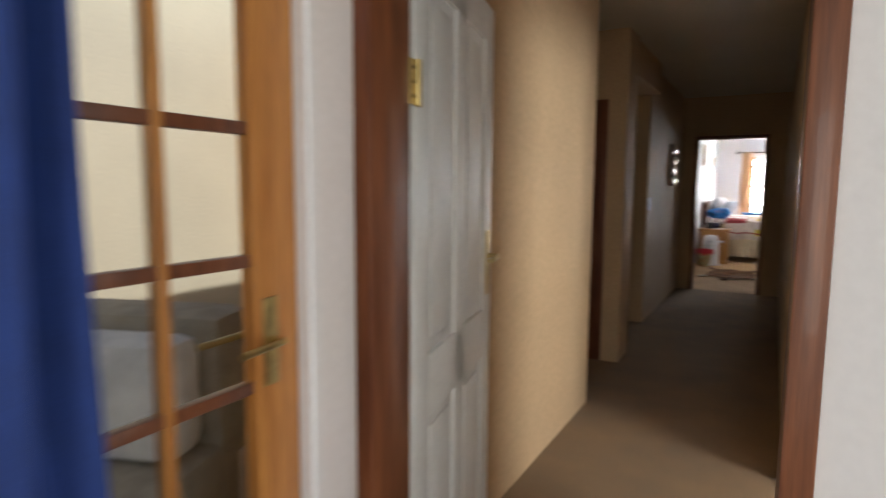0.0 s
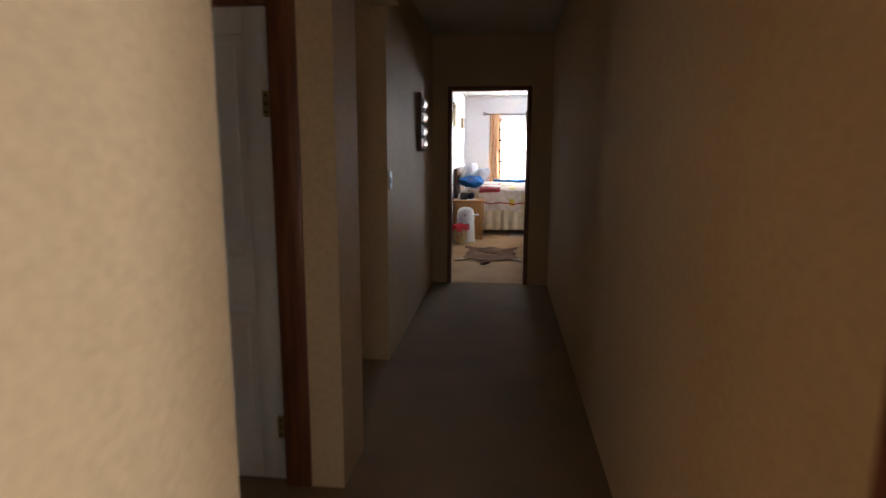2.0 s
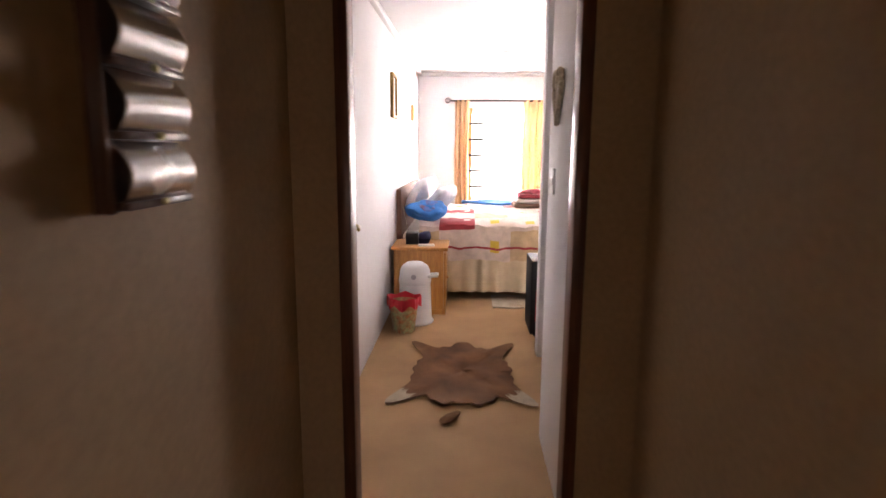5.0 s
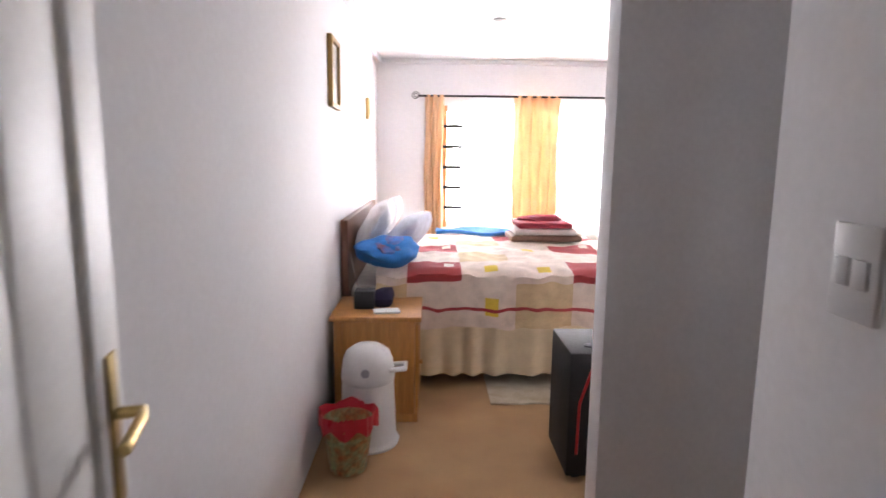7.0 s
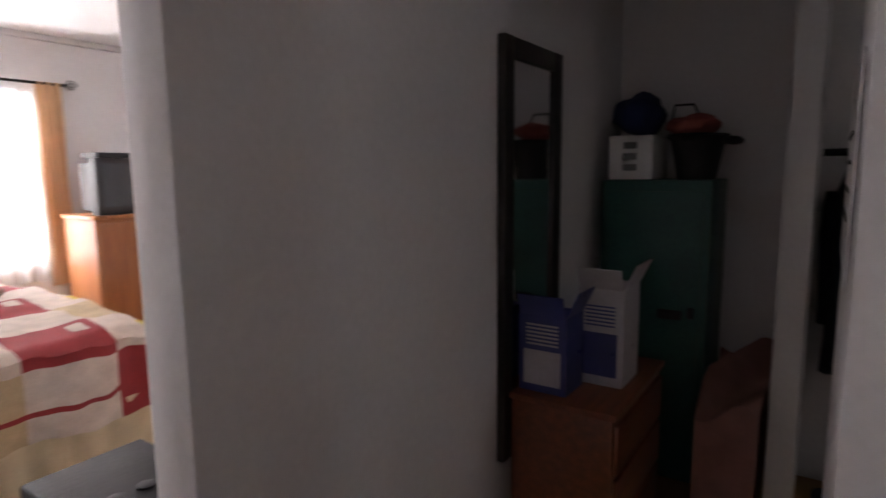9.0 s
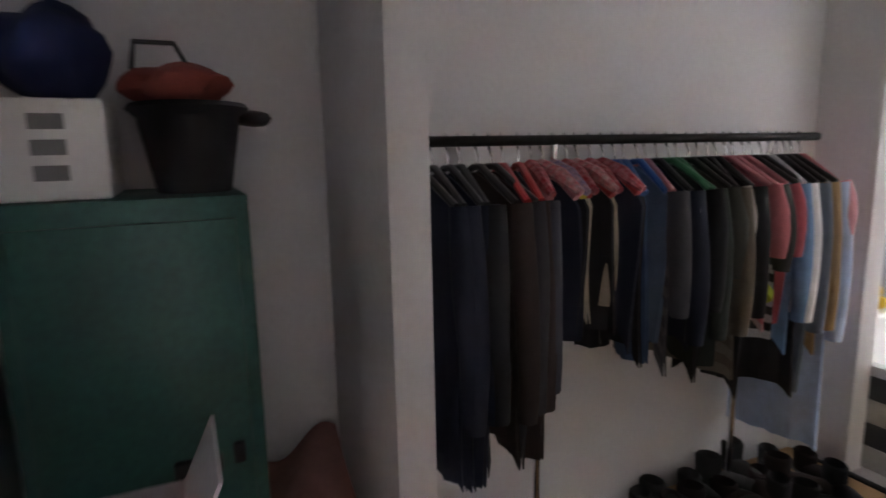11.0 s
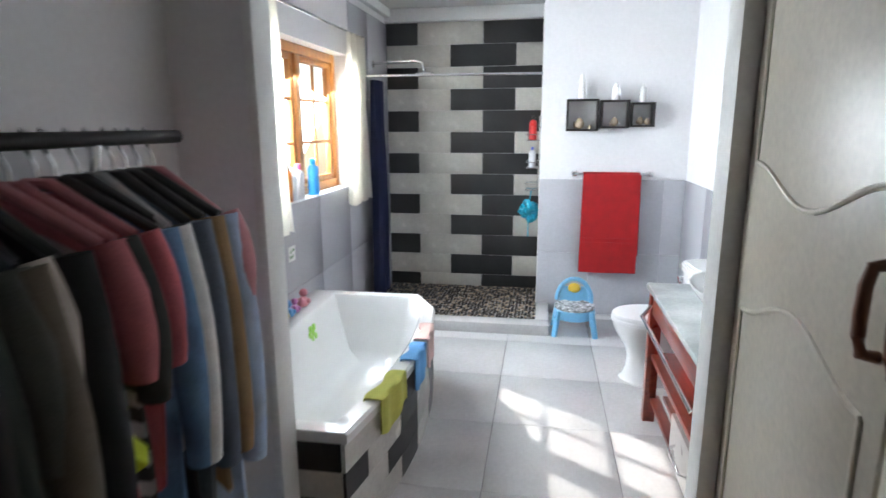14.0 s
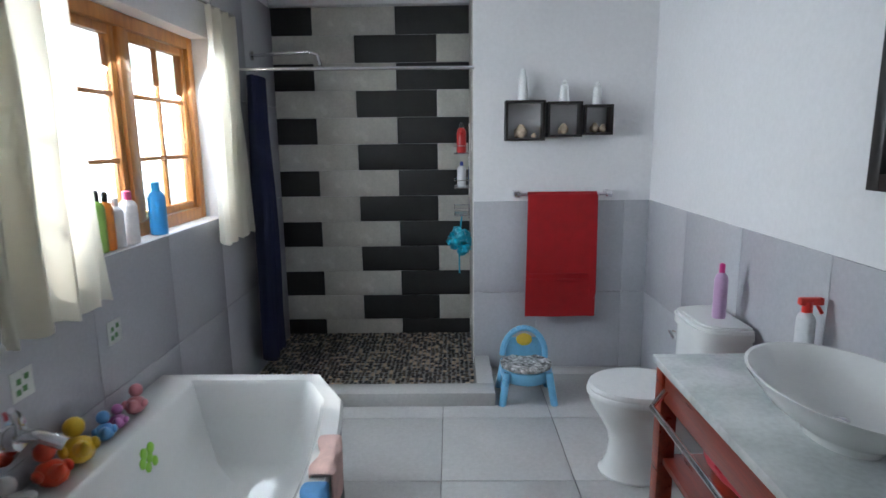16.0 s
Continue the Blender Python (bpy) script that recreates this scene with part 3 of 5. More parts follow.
def vanity():
    d = thing("vanity_unit", pose(0.875, -2.42, 0), "red-stained wooden washstand with a grey marble top", "vanity")
    L, W, Z = 1.22, 0.53, 0.72
    k = Mesh()
    for x in (0.0, W - 0.06):
        for y in (0.0, L - 0.06):
            k.box((x, y, 0), (x + 0.06, y + 0.06, Z), REDWOOD, 0.004)
    k.box((0.01, 0.06, 0.60), (W - 0.01, L - 0.06, Z), REDWOOD, 0.003)
    k.box((0.06, 0.008, 0.62), (W - 0.06, 0.05, Z - 0.002), REDWOOD, 0.003)
    k.done("frame", d)
    for z in (0.12, 0.36):
        k = Mesh()
        if z < 0.2:
            for i in range(7):
                k.box((0.03 + i * 0.07, 0.03, z), (0.08 + i * 0.07, L - 0.03, z + 0.022), REDWOOD, 0.002)
        else:
            k.box((0.02, 0.03, z), (W - 0.02, L - 0.03, z + 0.025), REDWOOD, 0.002)
        k.done("shelf", d)
    k = Mesh()
    k.box((-0.0, -0.012, Z), (W + 0.012, L + 0.012, Z + 0.03), MARBLE, 0.003)
    tagged(k.done("worktop", d), "grey veined marble top")
    k = Mesh()
    k.tube([(W, 0.10, 0.66), (W + 0.045, 0.10, 0.60), (W + 0.045, L - 0.1, 0.60), (W, L - 0.1, 0.66)], 0.010, CHROME)
    tagged(k.done("towel_bar", d), "chrome towel bar")
    k = Mesh()
    k.box((0.05, 0.62, 0.145), (W - 0.01, 1.05, 0.345), plastic(0.55, 0.5, 0.47), 0.004)
    k.tube([(W - 0.01, 0.72, 0.25), (W + 0.02, 0.74, 0.25), (W + 0.02, 0.93, 0.25), (W - 0.01, 0.95, 0.25)], 0.006, CHROME)
    tagged(k.done("drawer", d), "pale drawer front with chrome pull")
    b = thing("vessel_basin", pose(1.14, -1.84, Z + 0.03), "white oval ceramic vessel basin on the marble top", "basin")
    k = Mesh()
    k.lathe([(0.10, 0), (0.105, 0.015), (0.12, 0.03), (0.20, 0.075), (0.26, 0.14), (0.265, 0.15), (0.255, 0.15), (0.19, 0.085), (0.08, 0.045), (0.02, 0.042)], CERAMIC, (0, 0, 0), 40, 0.80, 1.12)
    k.done("bowl", b)
    k = Mesh()
    k.lathe([(0.018, 0.044), (0.018, 0.05), (0.008, 0.052)], CHROME, (0, 0, 0))
    k.done("drain", b)
    f = thing("basin_tap", pose(0.97, -1.62, Z + 0.03), "tall chrome mixer tap beside the basin", "tap")
    k = Mesh()
    k.lathe([(0.028, 0), (0.024, 0.01), (0.022, 0.20), (0.024, 0.22), (0.01, 0.23)], CHROME)
    k.tube([(0, 0, 0.19), (0.05, -0.05, 0.20), (0.12, -0.11, 0.185)], 0.014, CHROME)
    k.tube([(0, 0, 0.23), (0.03, -0.02, 0.25), (0.08, -0.05, 0.26)], 0.008, CHROME)
    k.done("body", f)
    p = thing("plastic_bag", pose(1.18, -2.2, 0.385), "red plastic bag bundle on the washstand shelf", "bag")
    k = Mesh()
    k.blob((0, 0, 0.09), (0.13, 0.15, 0.10), plastic(0.6, 0.05, 0.08), lump=0.35, sub=3)
    k.done("bag", p)


vanity()


def bottle(name, at, h, r, body, cap, label, sx=1.0, trigger=False):
    d = thing(name, at, label, "bottle")
    k = Mesh()
    k.lathe([(r * 0.95, 0), (r, 0.01), (r, h * 0.70), (r * 0.8, h * 0.78), (r * 0.35, h * 0.84)], body, (0, 0, 0), 18, sx, 1)
    k.done("body", d)
    k = Mesh()
    k.lathe([(r * 0.42, h * 0.82), (r * 0.42, h * 0.98), (r * 0.2, h)], cap, (0, 0, 0), 14)
    if trigger:
        k.box((-0.05, -0.012, h * 0.93), (0.03, 0.012, h * 1.05), cap, 0.006)
        k.tube([(-0.03, 0, h * 0.95), (-0.05, 0, h * 0.80)], 0.006, cap)
    k.done("cap", d)
    return d


bottle("air_freshener", pose(0.98, -2.88, 0.742), 0.24, 0.028, plastic(0.55, 0.35, 0.55), plastic(0.75, 0.05, 0.28), "purple aerosol can with pink cap on cistern")
bottle("spray_bottle", pose(0.95, -2.33, 0.752), 0.22, 0.04, plastic(0.7, 0.7, 0.72), plastic(0.75, 0.04, 0.03), "clear spray bottle with a red trigger", 0.6, True)
for i, (c, p, h, r) in enumerate([((0.75, 0.75, 0.72), (0.05, 0.55, 0.6), 0.25, 0.045), ((0.15, 0.55, 0.45), (0.02, 0.02, 0.02), 0.27, 0.038), ((0.35, 0.6, 0.12), (0.02, 0.02, 0.02), 0.24, 0.03), ((0.8, 0.25, 0.03), (0.02, 0.02, 0.02), 0.23, 0.03), ((0.85, 0.82, 0.82), (0.75, 0.1, 0.25), 0.22, 0.042), ((0.85, 0.85, 0.88), (0.8, 0.8, 0.8), 0.20, 0.035), ((0.05, 0.35, 0.8), (0.03, 0.4, 0.8), 0.24, 0.045)]):
    bottle("toiletry_bottle", pose(3.475, (-2.45, -2.545, -2.62, -2.675, -2.83, -2.735, -3.07)[i], 1.102), h, r, plastic(*c), plastic(*p), "coloured plastic toiletry bottle on the window sill", 0.8)


def duck(at, body, beak, s=1.0):
    d = thing("bath_toy", at, "small coloured rubber bath toy on the tub rim", "toy", "bath toys")
    k = Mesh()
    k.blob((0, 0, 0.034 * s), (0.052 * s, 0.040 * s, 0.034 * s), body)
    k.tube([(-0.02 * s, 0, 0.04 * s), (-0.045 * s, 0, 0.052 * s), (-0.065 * s, 0, 0.075 * s)], 0.02 * s, body, 10, [0.026 * s, 0.02 * s, 0.004 * s])
    for side in (-1, 1):
        k.blob((-0.008 * s, side * 0.036 * s, 0.042 * s), (0.03 * s, 0.012 * s, 0.017 * s), body, pose(0, 0, 0, 0, 15, 0))
    k.done("body", d)
    k = Mesh()
    k.blob((0.028 * s, 0, 0.085 * s), (0.028 * s, 0.027 * s, 0.028 * s), body)
    for side in (-1, 1):
        k.blob((0.048 * s, side * 0.014 * s, 0.094 * s), (0.005 * s, 0.004 * s, 0.006 * s), BLACKPLASTIC, sub=1)
    k.done("head", d)
    k = Mesh()
    k.blob((0.058 * s, 0, 0.08 * s), (0.014 * s, 0.014 * s, 0.006 * s), beak)
    k.done("beak", d)


for y, c, s_ in ((-1.72, (0.75, 0.2, 0.2), 0.8), (-1.88, (0.7, 0.68, 0.66), 1.0), (-2.03, (0.75, 0.08, 0.03), 1.15), (-2.16, (0.75, 0.50, 0.03), 1.25), (-2.30, (0.15, 0.4, 0.75), 0.85), (-2.38, (0.55, 0.2, 0.45), 0.75), (-2.50, (0.6, 0.22, 0.25), 0.95)):
    duck(pose(3.345, y, RIM, 0, 0, 150 + 90 * y), plastic(*c), plastic(0.8, 0.25, 0.02), s_)


def stick_toy(at, c):
    d = thing("bath_sticker", at, "flat foam animal shape stuck inside the tub", "toy", "bath stickers")
    k = Mesh()
    for a, r in ((0, 0.0), (40, 0.035), (140, 0.035), (220, 0.035), (320, 0.035), (90, 0.045)):
        k.lathe([(0.02, 0), (0.02, 0.006), (0.016, 0.008)], plastic(*c), (r * math.cos(radians(a)), r * math.sin(radians(a)), 0), 12)
    k.done("shape", d)


for y, z, c in ((-1.62, 0.38, (0.8, 0.25, 0.02)), (-1.75, 0.30, (0.03, 0.35, 0.6)), (-2.35, 0.40, (0.3, 0.65, 0.05)), (-1.95, 0.36, (0.4, 0.4, 0.45))):
    stick_toy(pose(3.232, y, z, 0, -80, 0), c)

k = Mesh()
k.lathe([(0.085, 0), (0.085, 0.006), (0.07, 0.012), (0.04, 0.016), (0.035, 0.05)], CHROME, (3.43, -1.98, 0.68), 24, turn=pose(0, 0, 0, 0, -90, 0))
for y in (-2.065, -2.548):
    st_ = Mesh()
    st_.box((3.419, y - 0.045, 0.765), (3.4215, y + 0.045, 0.855), plastic(0.75, 0.76, 0.72), 0.0008)
    for dy, dz in ((-0.018, 0.02), (0.015, 0.012), (-0.006, -0.015), (0.02, -0.02)):
        st_.box((3.4178, y + dy - 0.009, 0.81 + dz - 0.009), (3.4188, y + dy + 0.009, 0.81 + dz + 0.009), plastic(0.12, 0.28, 0.10))
    tagged(st_.done("tile_sticker"), "small white and green sticker on the wall tile", "sticker", "tile stickers")
k.tube([(3.42, -1.98, 0.68), (3.33, -1.98, 0.69), (3.27, -2.0, 0.65)], 0.02, CHROME)
k.tube([(3.385, -1.98, 0.68), (3.36, -1.95, 0.74), (3.34, -1.91, 0.80)], 0.009, CHROME)
tagged(k.done("bath_mixer"), "chrome wall mixer tap over the bathtub", "tap")


def facecloth(y0, y1, c, label):
    k = Mesh()

    def fn(u, v):
        y = y0 + (y1 - y0) * v
        bx = bath_front((y - BY0) / (BY1 - BY0))
        s = u * 0.34 - 0.12
        if s < 0:
            return (bx + 0.045 + 0.01 * math.sin(9 * v), y, RIM + 0.012 + s * 0.9 + 0.11 * (s > -0.06) * 0)
        if s < 0.07:
            return (bx + 0.045 - s, y, RIM + 0.014)
        return (bx - 0.027 - 0.006 * math.sin(12 * v), y, RIM + 0.014 - (s - 0.07) * (1 + 0.15 * math.sin(5 * v)))

    k.sheet(fn, 26, 14, cloth(*c), 0.006)
    tagged(k.done("facecloth"), label, "facecloth", "facecloths on the bath")


facecloth(-1.40, -1.68, (0.55, 0.55, 0.12), "yellow-green facecloth draped over the bath rim")
facecloth(-1.80, -2.02, (0.12, 0.33, 0.65), "blue facecloth draped over the bath rim")
facecloth(-2.06, -2.30, (0.72, 0.5, 0.46), "pink facecloth draped over the bath rim")


# bathroom window
def casement(at, label, w, h, cols, rows, m, name="casement_window", split=0.5):
    """In the plane x = 0, from (0, 0, 0) to (0, -w, h)."""
    d = thing(name, at, label, "window")
    k = Mesh()
    t = 0.06
    for a, b in (((-0.04, 0, 0), (0.04, -t, h)), ((-0.04, -w + t, 0), (0.04, -w, h)), ((-0.039, -t, 0), (0.039, -w + t, t)), ((-0.039, -t, h - t), (0.039, -w + t, h)), ((-0.035, -w * split + 0.035, t), (0.035, -w * split - 0.035, h - t))):
        k.box(a, b, m, 0.004)
    k.done("frame", d)
    for half in (0, 1):
        y0 = -t - 0.004 if half == 0 else -w * split - 0.039
        y1 = -w * split + 0.039 if half == 0 else -w + t + 0.004
        s = Mesh()
        f = 0.04
        for a, b in (((-0.02, y0, t + 0.003), (0.025, y0 - f, h - t - 0.003)), ((-0.02, y1 + f, t + 0.003), (0.025, y1, h - t - 0.003)), ((-0.019, y0 - f, t + 0.003), (0.024, y1 + f, t + f)), ((-0.019, y0 - f, h - t - f), (0.024, y1 + f, h - t - 0.003))):
            s.box(a, b, m, 0.003)
        for i in range(1, cols):
            y = y0 + (y1 - y0) * i / cols
            s.box((-0.012, y - 0.01, t + f), (0.012, y + 0.01, h - t - f), m, 0.002)
        for j in range(1, rows):
            z = t + (h - 2 * t) * j / rows
            s.box((-0.0125, y1 + f, z - 0.01), (0.0125, y0 - f, z + 0.01), m, 0.002)
        s.done("sash", d)
        s = Mesh()
        s.box((-0.003, y0 - f, t + f), (0.003, y1 + f, h - t - f), GLASS)
        g = s.done("pane", d)
        g.visible_shadow = False
    return d


casement(pose(3.56, -2.192, 1.102), "orange varnished timber casement window with small panes", 1.506, 0.956, 2, 3, ORANGEWOOD, split=0.55)
curtain("bath_curtain", -2.42, -1.95, 0.96, 2.22, 3.36, 4, SHEER, "short white cotton curtain beside the bathroom window", "y", 0.03, 1, 0.03, "bathroom curtains")
curtain("bath_curtain", -3.92, -3.52, 0.97, 2.20, 3.36, 4, SHEER, "short white cotton curtain beside the bathroom window", "y", 0.03, 2, 0.03, "bathroom curtains")
k = Mesh()
k.tube([(3.36, -1.75, 2.2), (3.36, -3.86, 2.2)], 0.011, CHROME)
for y in (-1.8, -3.84):
    k.tube([(3.43, y, 2.2), (3.36, y, 2.2)], 0.008, CHROME)
k.blob((3.36, -3.88, 2.2), (0.022, 0.022, 0.022), CHROME)
tagged(k.done("curtain_rod"), "steel curtain rod over the bathroom window", "curtain rod")

# shower
structure("shower_kerb", [((1.89, -3.70, 0), (3.43, -3.56, 0.085)), ((1.89, -4.15, 0), (1.99, -3.70, 0.085))], "pale tiled kerb of the shower", "kerb", TILEFLOOR, 0.004)
k = Mesh()
k.tube([(1.99, -4.02, 1.93), (3.43, -3.95, 1.93)], 0.011, CHROME)
tagged(k.done("shower_rod"), "chrome shower curtain rod", "rail")
k = Mesh()
k.lathe([(0.03, 0), (0.03, 0.01)], CHROME, (3.42, -4.35, 2.06), turn=pose(0, 0, 0, 0, -90, 0))
k.tube([(3.42, -4.35, 2.06), (3.05, -4.35, 2.08), (2.99, -4.35, 2.06), (2.97, -4.35, 1.99)], 0.011, CHROME)
k.lathe([(0.015, 0.03), (0.075, 0.012), (0.08, 0.0)], CHROME, (2.97, -4.35, 1.965))
tagged(k.done("rain_shower"), "chrome rain shower head on a bent arm", "shower head")
curtain("shower_curtain", -4.22, -3.93, 0.14, 1.90, 3.30, 5, NAVY, "navy blue shower curtain pushed to the wall", "y", 0.035, 3)
c = thing("shower_caddy", pose(1.99, -4.5, 0), "chrome wire caddy holding toiletries in the shower", "caddy")
k = Mesh()
for y in (-0.10, 0.10):
    k.tube([(0.015, y, 0.95), (0.015, y, 1.62)], 0.004, CHROME, 6)
for z in (1.0, 1.19, 1.42):
    for q in (z, z + 0.05):
        k.tube([(0.012, -0.12, q), (0.12, -0.12, q), (0.12, 0.12, q), (0.012, 0.12, q), (0.012, -0.12, q)], 0.003, CHROME, 6)
    for i in range(5):
        k.tube([(0.012, -0.1 + i * 0.05, z), (0.12, -0.1 + i * 0.05, z)], 0.002, CHROME, 5)
k.done("rack", c)
bottle("shower_bottle", pose(2.06, -4.46, 1.425), 0.20, 0.032, plastic(0.55, 0.02, 0.02), plastic(0.02, 0.02, 0.02), "red and black shampoo bottle in the caddy")
bottle("shower_bottle", pose(2.06, -4.54, 1.425), 0.18, 0.028, plastic(0.04, 0.03, 0.03), plastic(0.5, 0.02, 0.02), "black shampoo bottle in the caddy")
bottle("shower_bottle", pose(2.06, -4.47, 1.195), 0.17, 0.030, plastic(0.75, 0.75, 0.78), plastic(0.05, 0.08, 0.4), "white and blue bottle in the caddy")
bottle("shower_bottle", pose(2.06, -4.55, 1.195), 0.16, 0.026, plastic(0.04, 0.06, 0.3), plastic(0.7, 0.7, 0.7), "dark blue bottle in the caddy")
k = Mesh()
for i in range(26):
    a, b = random.uniform(0, 6.28), random.uniform(-1, 1)
    r = 0.06
    k.blob((2.08 + r * math.cos(a) * math.sqrt(1 - b * b), -4.40 + r * math.sin(a) * math.sqrt(1 - b * b), 0.82 + r * 1.3 * b), (0.03, 0.03, 0.03), plastic(0.02, 0.35, 0.5), lump=0.5, seed=i)
k.tube([(2.06, -4.42, 1.0), (2.08, -4.40, 0.85), (2.08, -4.38, 0.60)], 0.006, plastic(0.02, 0.35, 0.5))
tagged(k.done("bath_puff"), "turquoise mesh bath puff hanging on a cord", "bath puff")


# wall shelves, towel, potty
def cube_shelf(x0, x1, z0, z1):
    d = thing("cube_shelf", pose(x0, -4.148, z0), "black square box shelf mounted on white wall", "shelf", "box shelves")
    w, h, t, dp = x1 - x0, z1 - z0, 0.014, 0.11
    k = Mesh()
    for a, b in (((0, 0, 0), (w, dp, t)), ((0, 0, h - t), (w, dp, h)), ((0, 0, t), (t, dp, h - t)), ((w - t, 0, t), (w, dp, h - t))):
        k.box(a, b, DARKFRAME, 0.002)
    k.done("frame", d)


cube_shelf(1.56, 1.80, 1.50, 1.74)
cube_shelf(1.335, 1.545, 1.52, 1.73)
cube_shelf(1.15, 1.325, 1.53, 1.71)
SHELL = mat("seashell", (0.55, 0.42, 0.30), 0.4, vary=0.15, scale=40)
for x, z, s_ in ((1.70, 1.515, 1.0), (1.62, 1.515, 0.4), (1.44, 1.535, 0.8), (1.25, 1.545, 0.7), (1.20, 1.545, 0.6)):
    k = Mesh()
    k.lathe([(0.012 * s_, 0), (0.032 * s_, 0.02 * s_), (0.035 * s_, 0.045 * s_), (0.022 * s_, 0.07 * s_), (0.012 * s_, 0.085 * s_)], SHELL, (0, 0, 0), 14, 1.1, 0.9)
    k.blob((0.028 * s_, 0, 0.03 * s_), (0.02 * s_, 0.02 * s_, 0.025 * s_), SHELL, lump=0.4)
    tagged(k.done("seashell", at=pose(x, -4.09, z)), "small tan seashell ornament on a box shelf", "ornament", "shelf ornaments")
for x, z, h in ((1.69, 1.74, 0.19), (1.44, 1.73, 0.13), (1.24, 1.71, 0.14)):
    k = Mesh()
    k.lathe([(0.03, 0), (0.032, 0.01), (0.022, h * 0.6), (0.024, h * 0.72), (0.014, h * 0.8), (0.016, h * 0.9), (0.004, h)], CERAMIC, (0, 0, 0), 16)
    tagged(k.done("white_ornament", at=pose(x, -4.09, z)), "small white ceramic ornament on a box shelf", "ornament", "shelf ornaments")
d = thing("towel_rail", pose(0, 0, 0), "chrome towel rail on the bathroom wall", "towel rail")
k = Mesh()
k.tube([(1.13, -4.08, 1.17), (1.74, -4.08, 1.17)], 0.009, CHROME)
for x in (1.15, 1.72):
    k.box((x - 0.02, -4.15, 1.15), (x + 0.02, -4.07, 1.19), CHROME, 0.004)
k.done("bar", d)
k = Mesh()


def towel_fn(u, v):
    s = v * 1.5 - 0.68
    x = 1.225 + 0.43 * u - 0.02 * abs(s) * (1 - 2 * u) * 0.5
    if s < -0.02:
        return (x - 0.012, -4.098 + 0.004 * math.sin(9 * u), 1.182 + (s + 0.02) * 1.0)
    if s < 0.02:
        return (x, -4.08 + s * 0.9, 1.186)
    return (x, -4.058 + 0.006 * math.sin(8 * u + 4 * s), 1.182 - (s - 0.02))


k.sheet(towel_fn, 16, 40, REDTOWEL, 0.010)
k.sheet(lambda u, v: (1.235 + 0.03 * u, -4.066 + 0.012 * math.sin(3.1 * u), 1.178 - 0.66 * v), 4, 14, REDTOWEL, 0.008)
k.box((1.27, -4.062, 0.62), (1.64, -4.0475, 0.632), REDTOWEL, 0.002)
k.box((1.27, -4.062, 0.66), (1.64, -4.0475, 0.668), REDTOWEL, 0.002)
tagged(k.done("bath_towel"), "bright red bath towel folded over the rail", "towel")
p = thing("potty_chair", pose(1.70, -3.70, 0), "small blue plastic potty chair with patterned seat", "potty chair")
PB = plastic(0.20, 0.50, 0.75)
k = Mesh()
for sx in (-1, 1):
    for sy in (-1, 1):
        k.tube([(sx * 0.12, sy * 0.10, 0.19), (sx * 0.15, sy * 0.13, 0.0)], 0.022, PB)
k.lathe([(0.14, 0.12), (0.155, 0.16), (0.15, 0.19), (0.10, 0.195), (0.09, 0.14), (0.02, 0.12)], PB, (0, 0, 0), 24, 1, 0.95)
k.done("base", p)
k = Mesh()
k.lathe([(0.105, 0.196), (0.15, 0.197), (0.152, 0.212), (0.13, 0.222), (0.105, 0.21)], mat("black_white_print", (0.7, 0.7, 0.7), 0.6, vary=0.3, scale=30, colour2=(0.02, 0.02, 0.02)), (0, 0, 0), 24, 1, 0.95)
tagged(k.done("seat", p), "seat cover in a black and white pattern")
k = Mesh()
for i in range(14):
    a = math.pi * i / 13
    b = math.pi * (i + 1) / 13
    k.tube([(0.13 * math.cos(a), -0.11, 0.22 + 0.17 * math.sin(a)), (0.13 * math.cos(b), -0.11, 0.22 + 0.17 * math.sin(b))], 0.018, PB, 8)
k.box((-0.11, -0.118, 0.20), (0.11, -0.105, 0.33), PB, 0.01)
k.done("backrest", p)
k = Mesh()
k.blob((0, -0.10, 0.32), (0.05, 0.012, 0.04), plastic(0.75, 0.5, 0.05))
k.done("sticker", p)
# mirror cabinet edge over the washstand
d = thing("bathroom_mirror", pose(0.87, -2.2, 1.35), "dark wood framed mirror over the washstand", "mirror")
MIRROR = mat("mirror_glass", (0.9, 0.9, 0.9), 0.03, 1.0, 0.0, 5, 0)
k = Mesh()
for a, b in (((0, 0, 0), (0.03, 0.05, 0.68)), ((0, 0.75, 0), (0.03, 0.8, 0.68)), ((0.001, 0.05, 0), (0.029, 0.75, 0.05)), ((0.001, 0.05, 0.63), (0.029, 0.75, 0.68)), ((0, -0.02, 0.68), (0.10, 0.82, 0.70))):
    k.box(a, b, DARKFRAME, 0.003)
k.done("frame", d)
k = Mesh()
k.box((0.004, 0.05, 0.05), (0.012, 0.75, 0.63), MIRROR)
k.done("glass", d)


# ---- dressing room ----
k = Mesh()
k.tube([(2.86, 1.12, 1.53), (2.86, -0.72, 1.53)], 0.016, BLACKIRON)
for y in (0.55, -0.45):
    k.tube([(2.95, y, 0.0), (2.95, y, 1.0), (2.86, y, 1.53)], 0.012, CHROME)
    k.box((2.85, y - 0.03, 0.0), (3.03, y + 0.03, 0.012), CHROME, 0.003)
tagged(k.done("clothes_rail"), "long black clothes rail on thin legs", "clothes rail")


FLORAL = [mat("floral_print", c, 0.9, vary=0.25, scale=45, bump=0.2, colour2=c2) for c, c2 in (((0.55, 0.10, 0.12), (0.6, 0.42, 0.42)), ((0.50, 0.22, 0.24), (0.35, 0.02, 0.03)), ((0.25, 0.20, 0.40), (0.55, 0.35, 0.38)))]


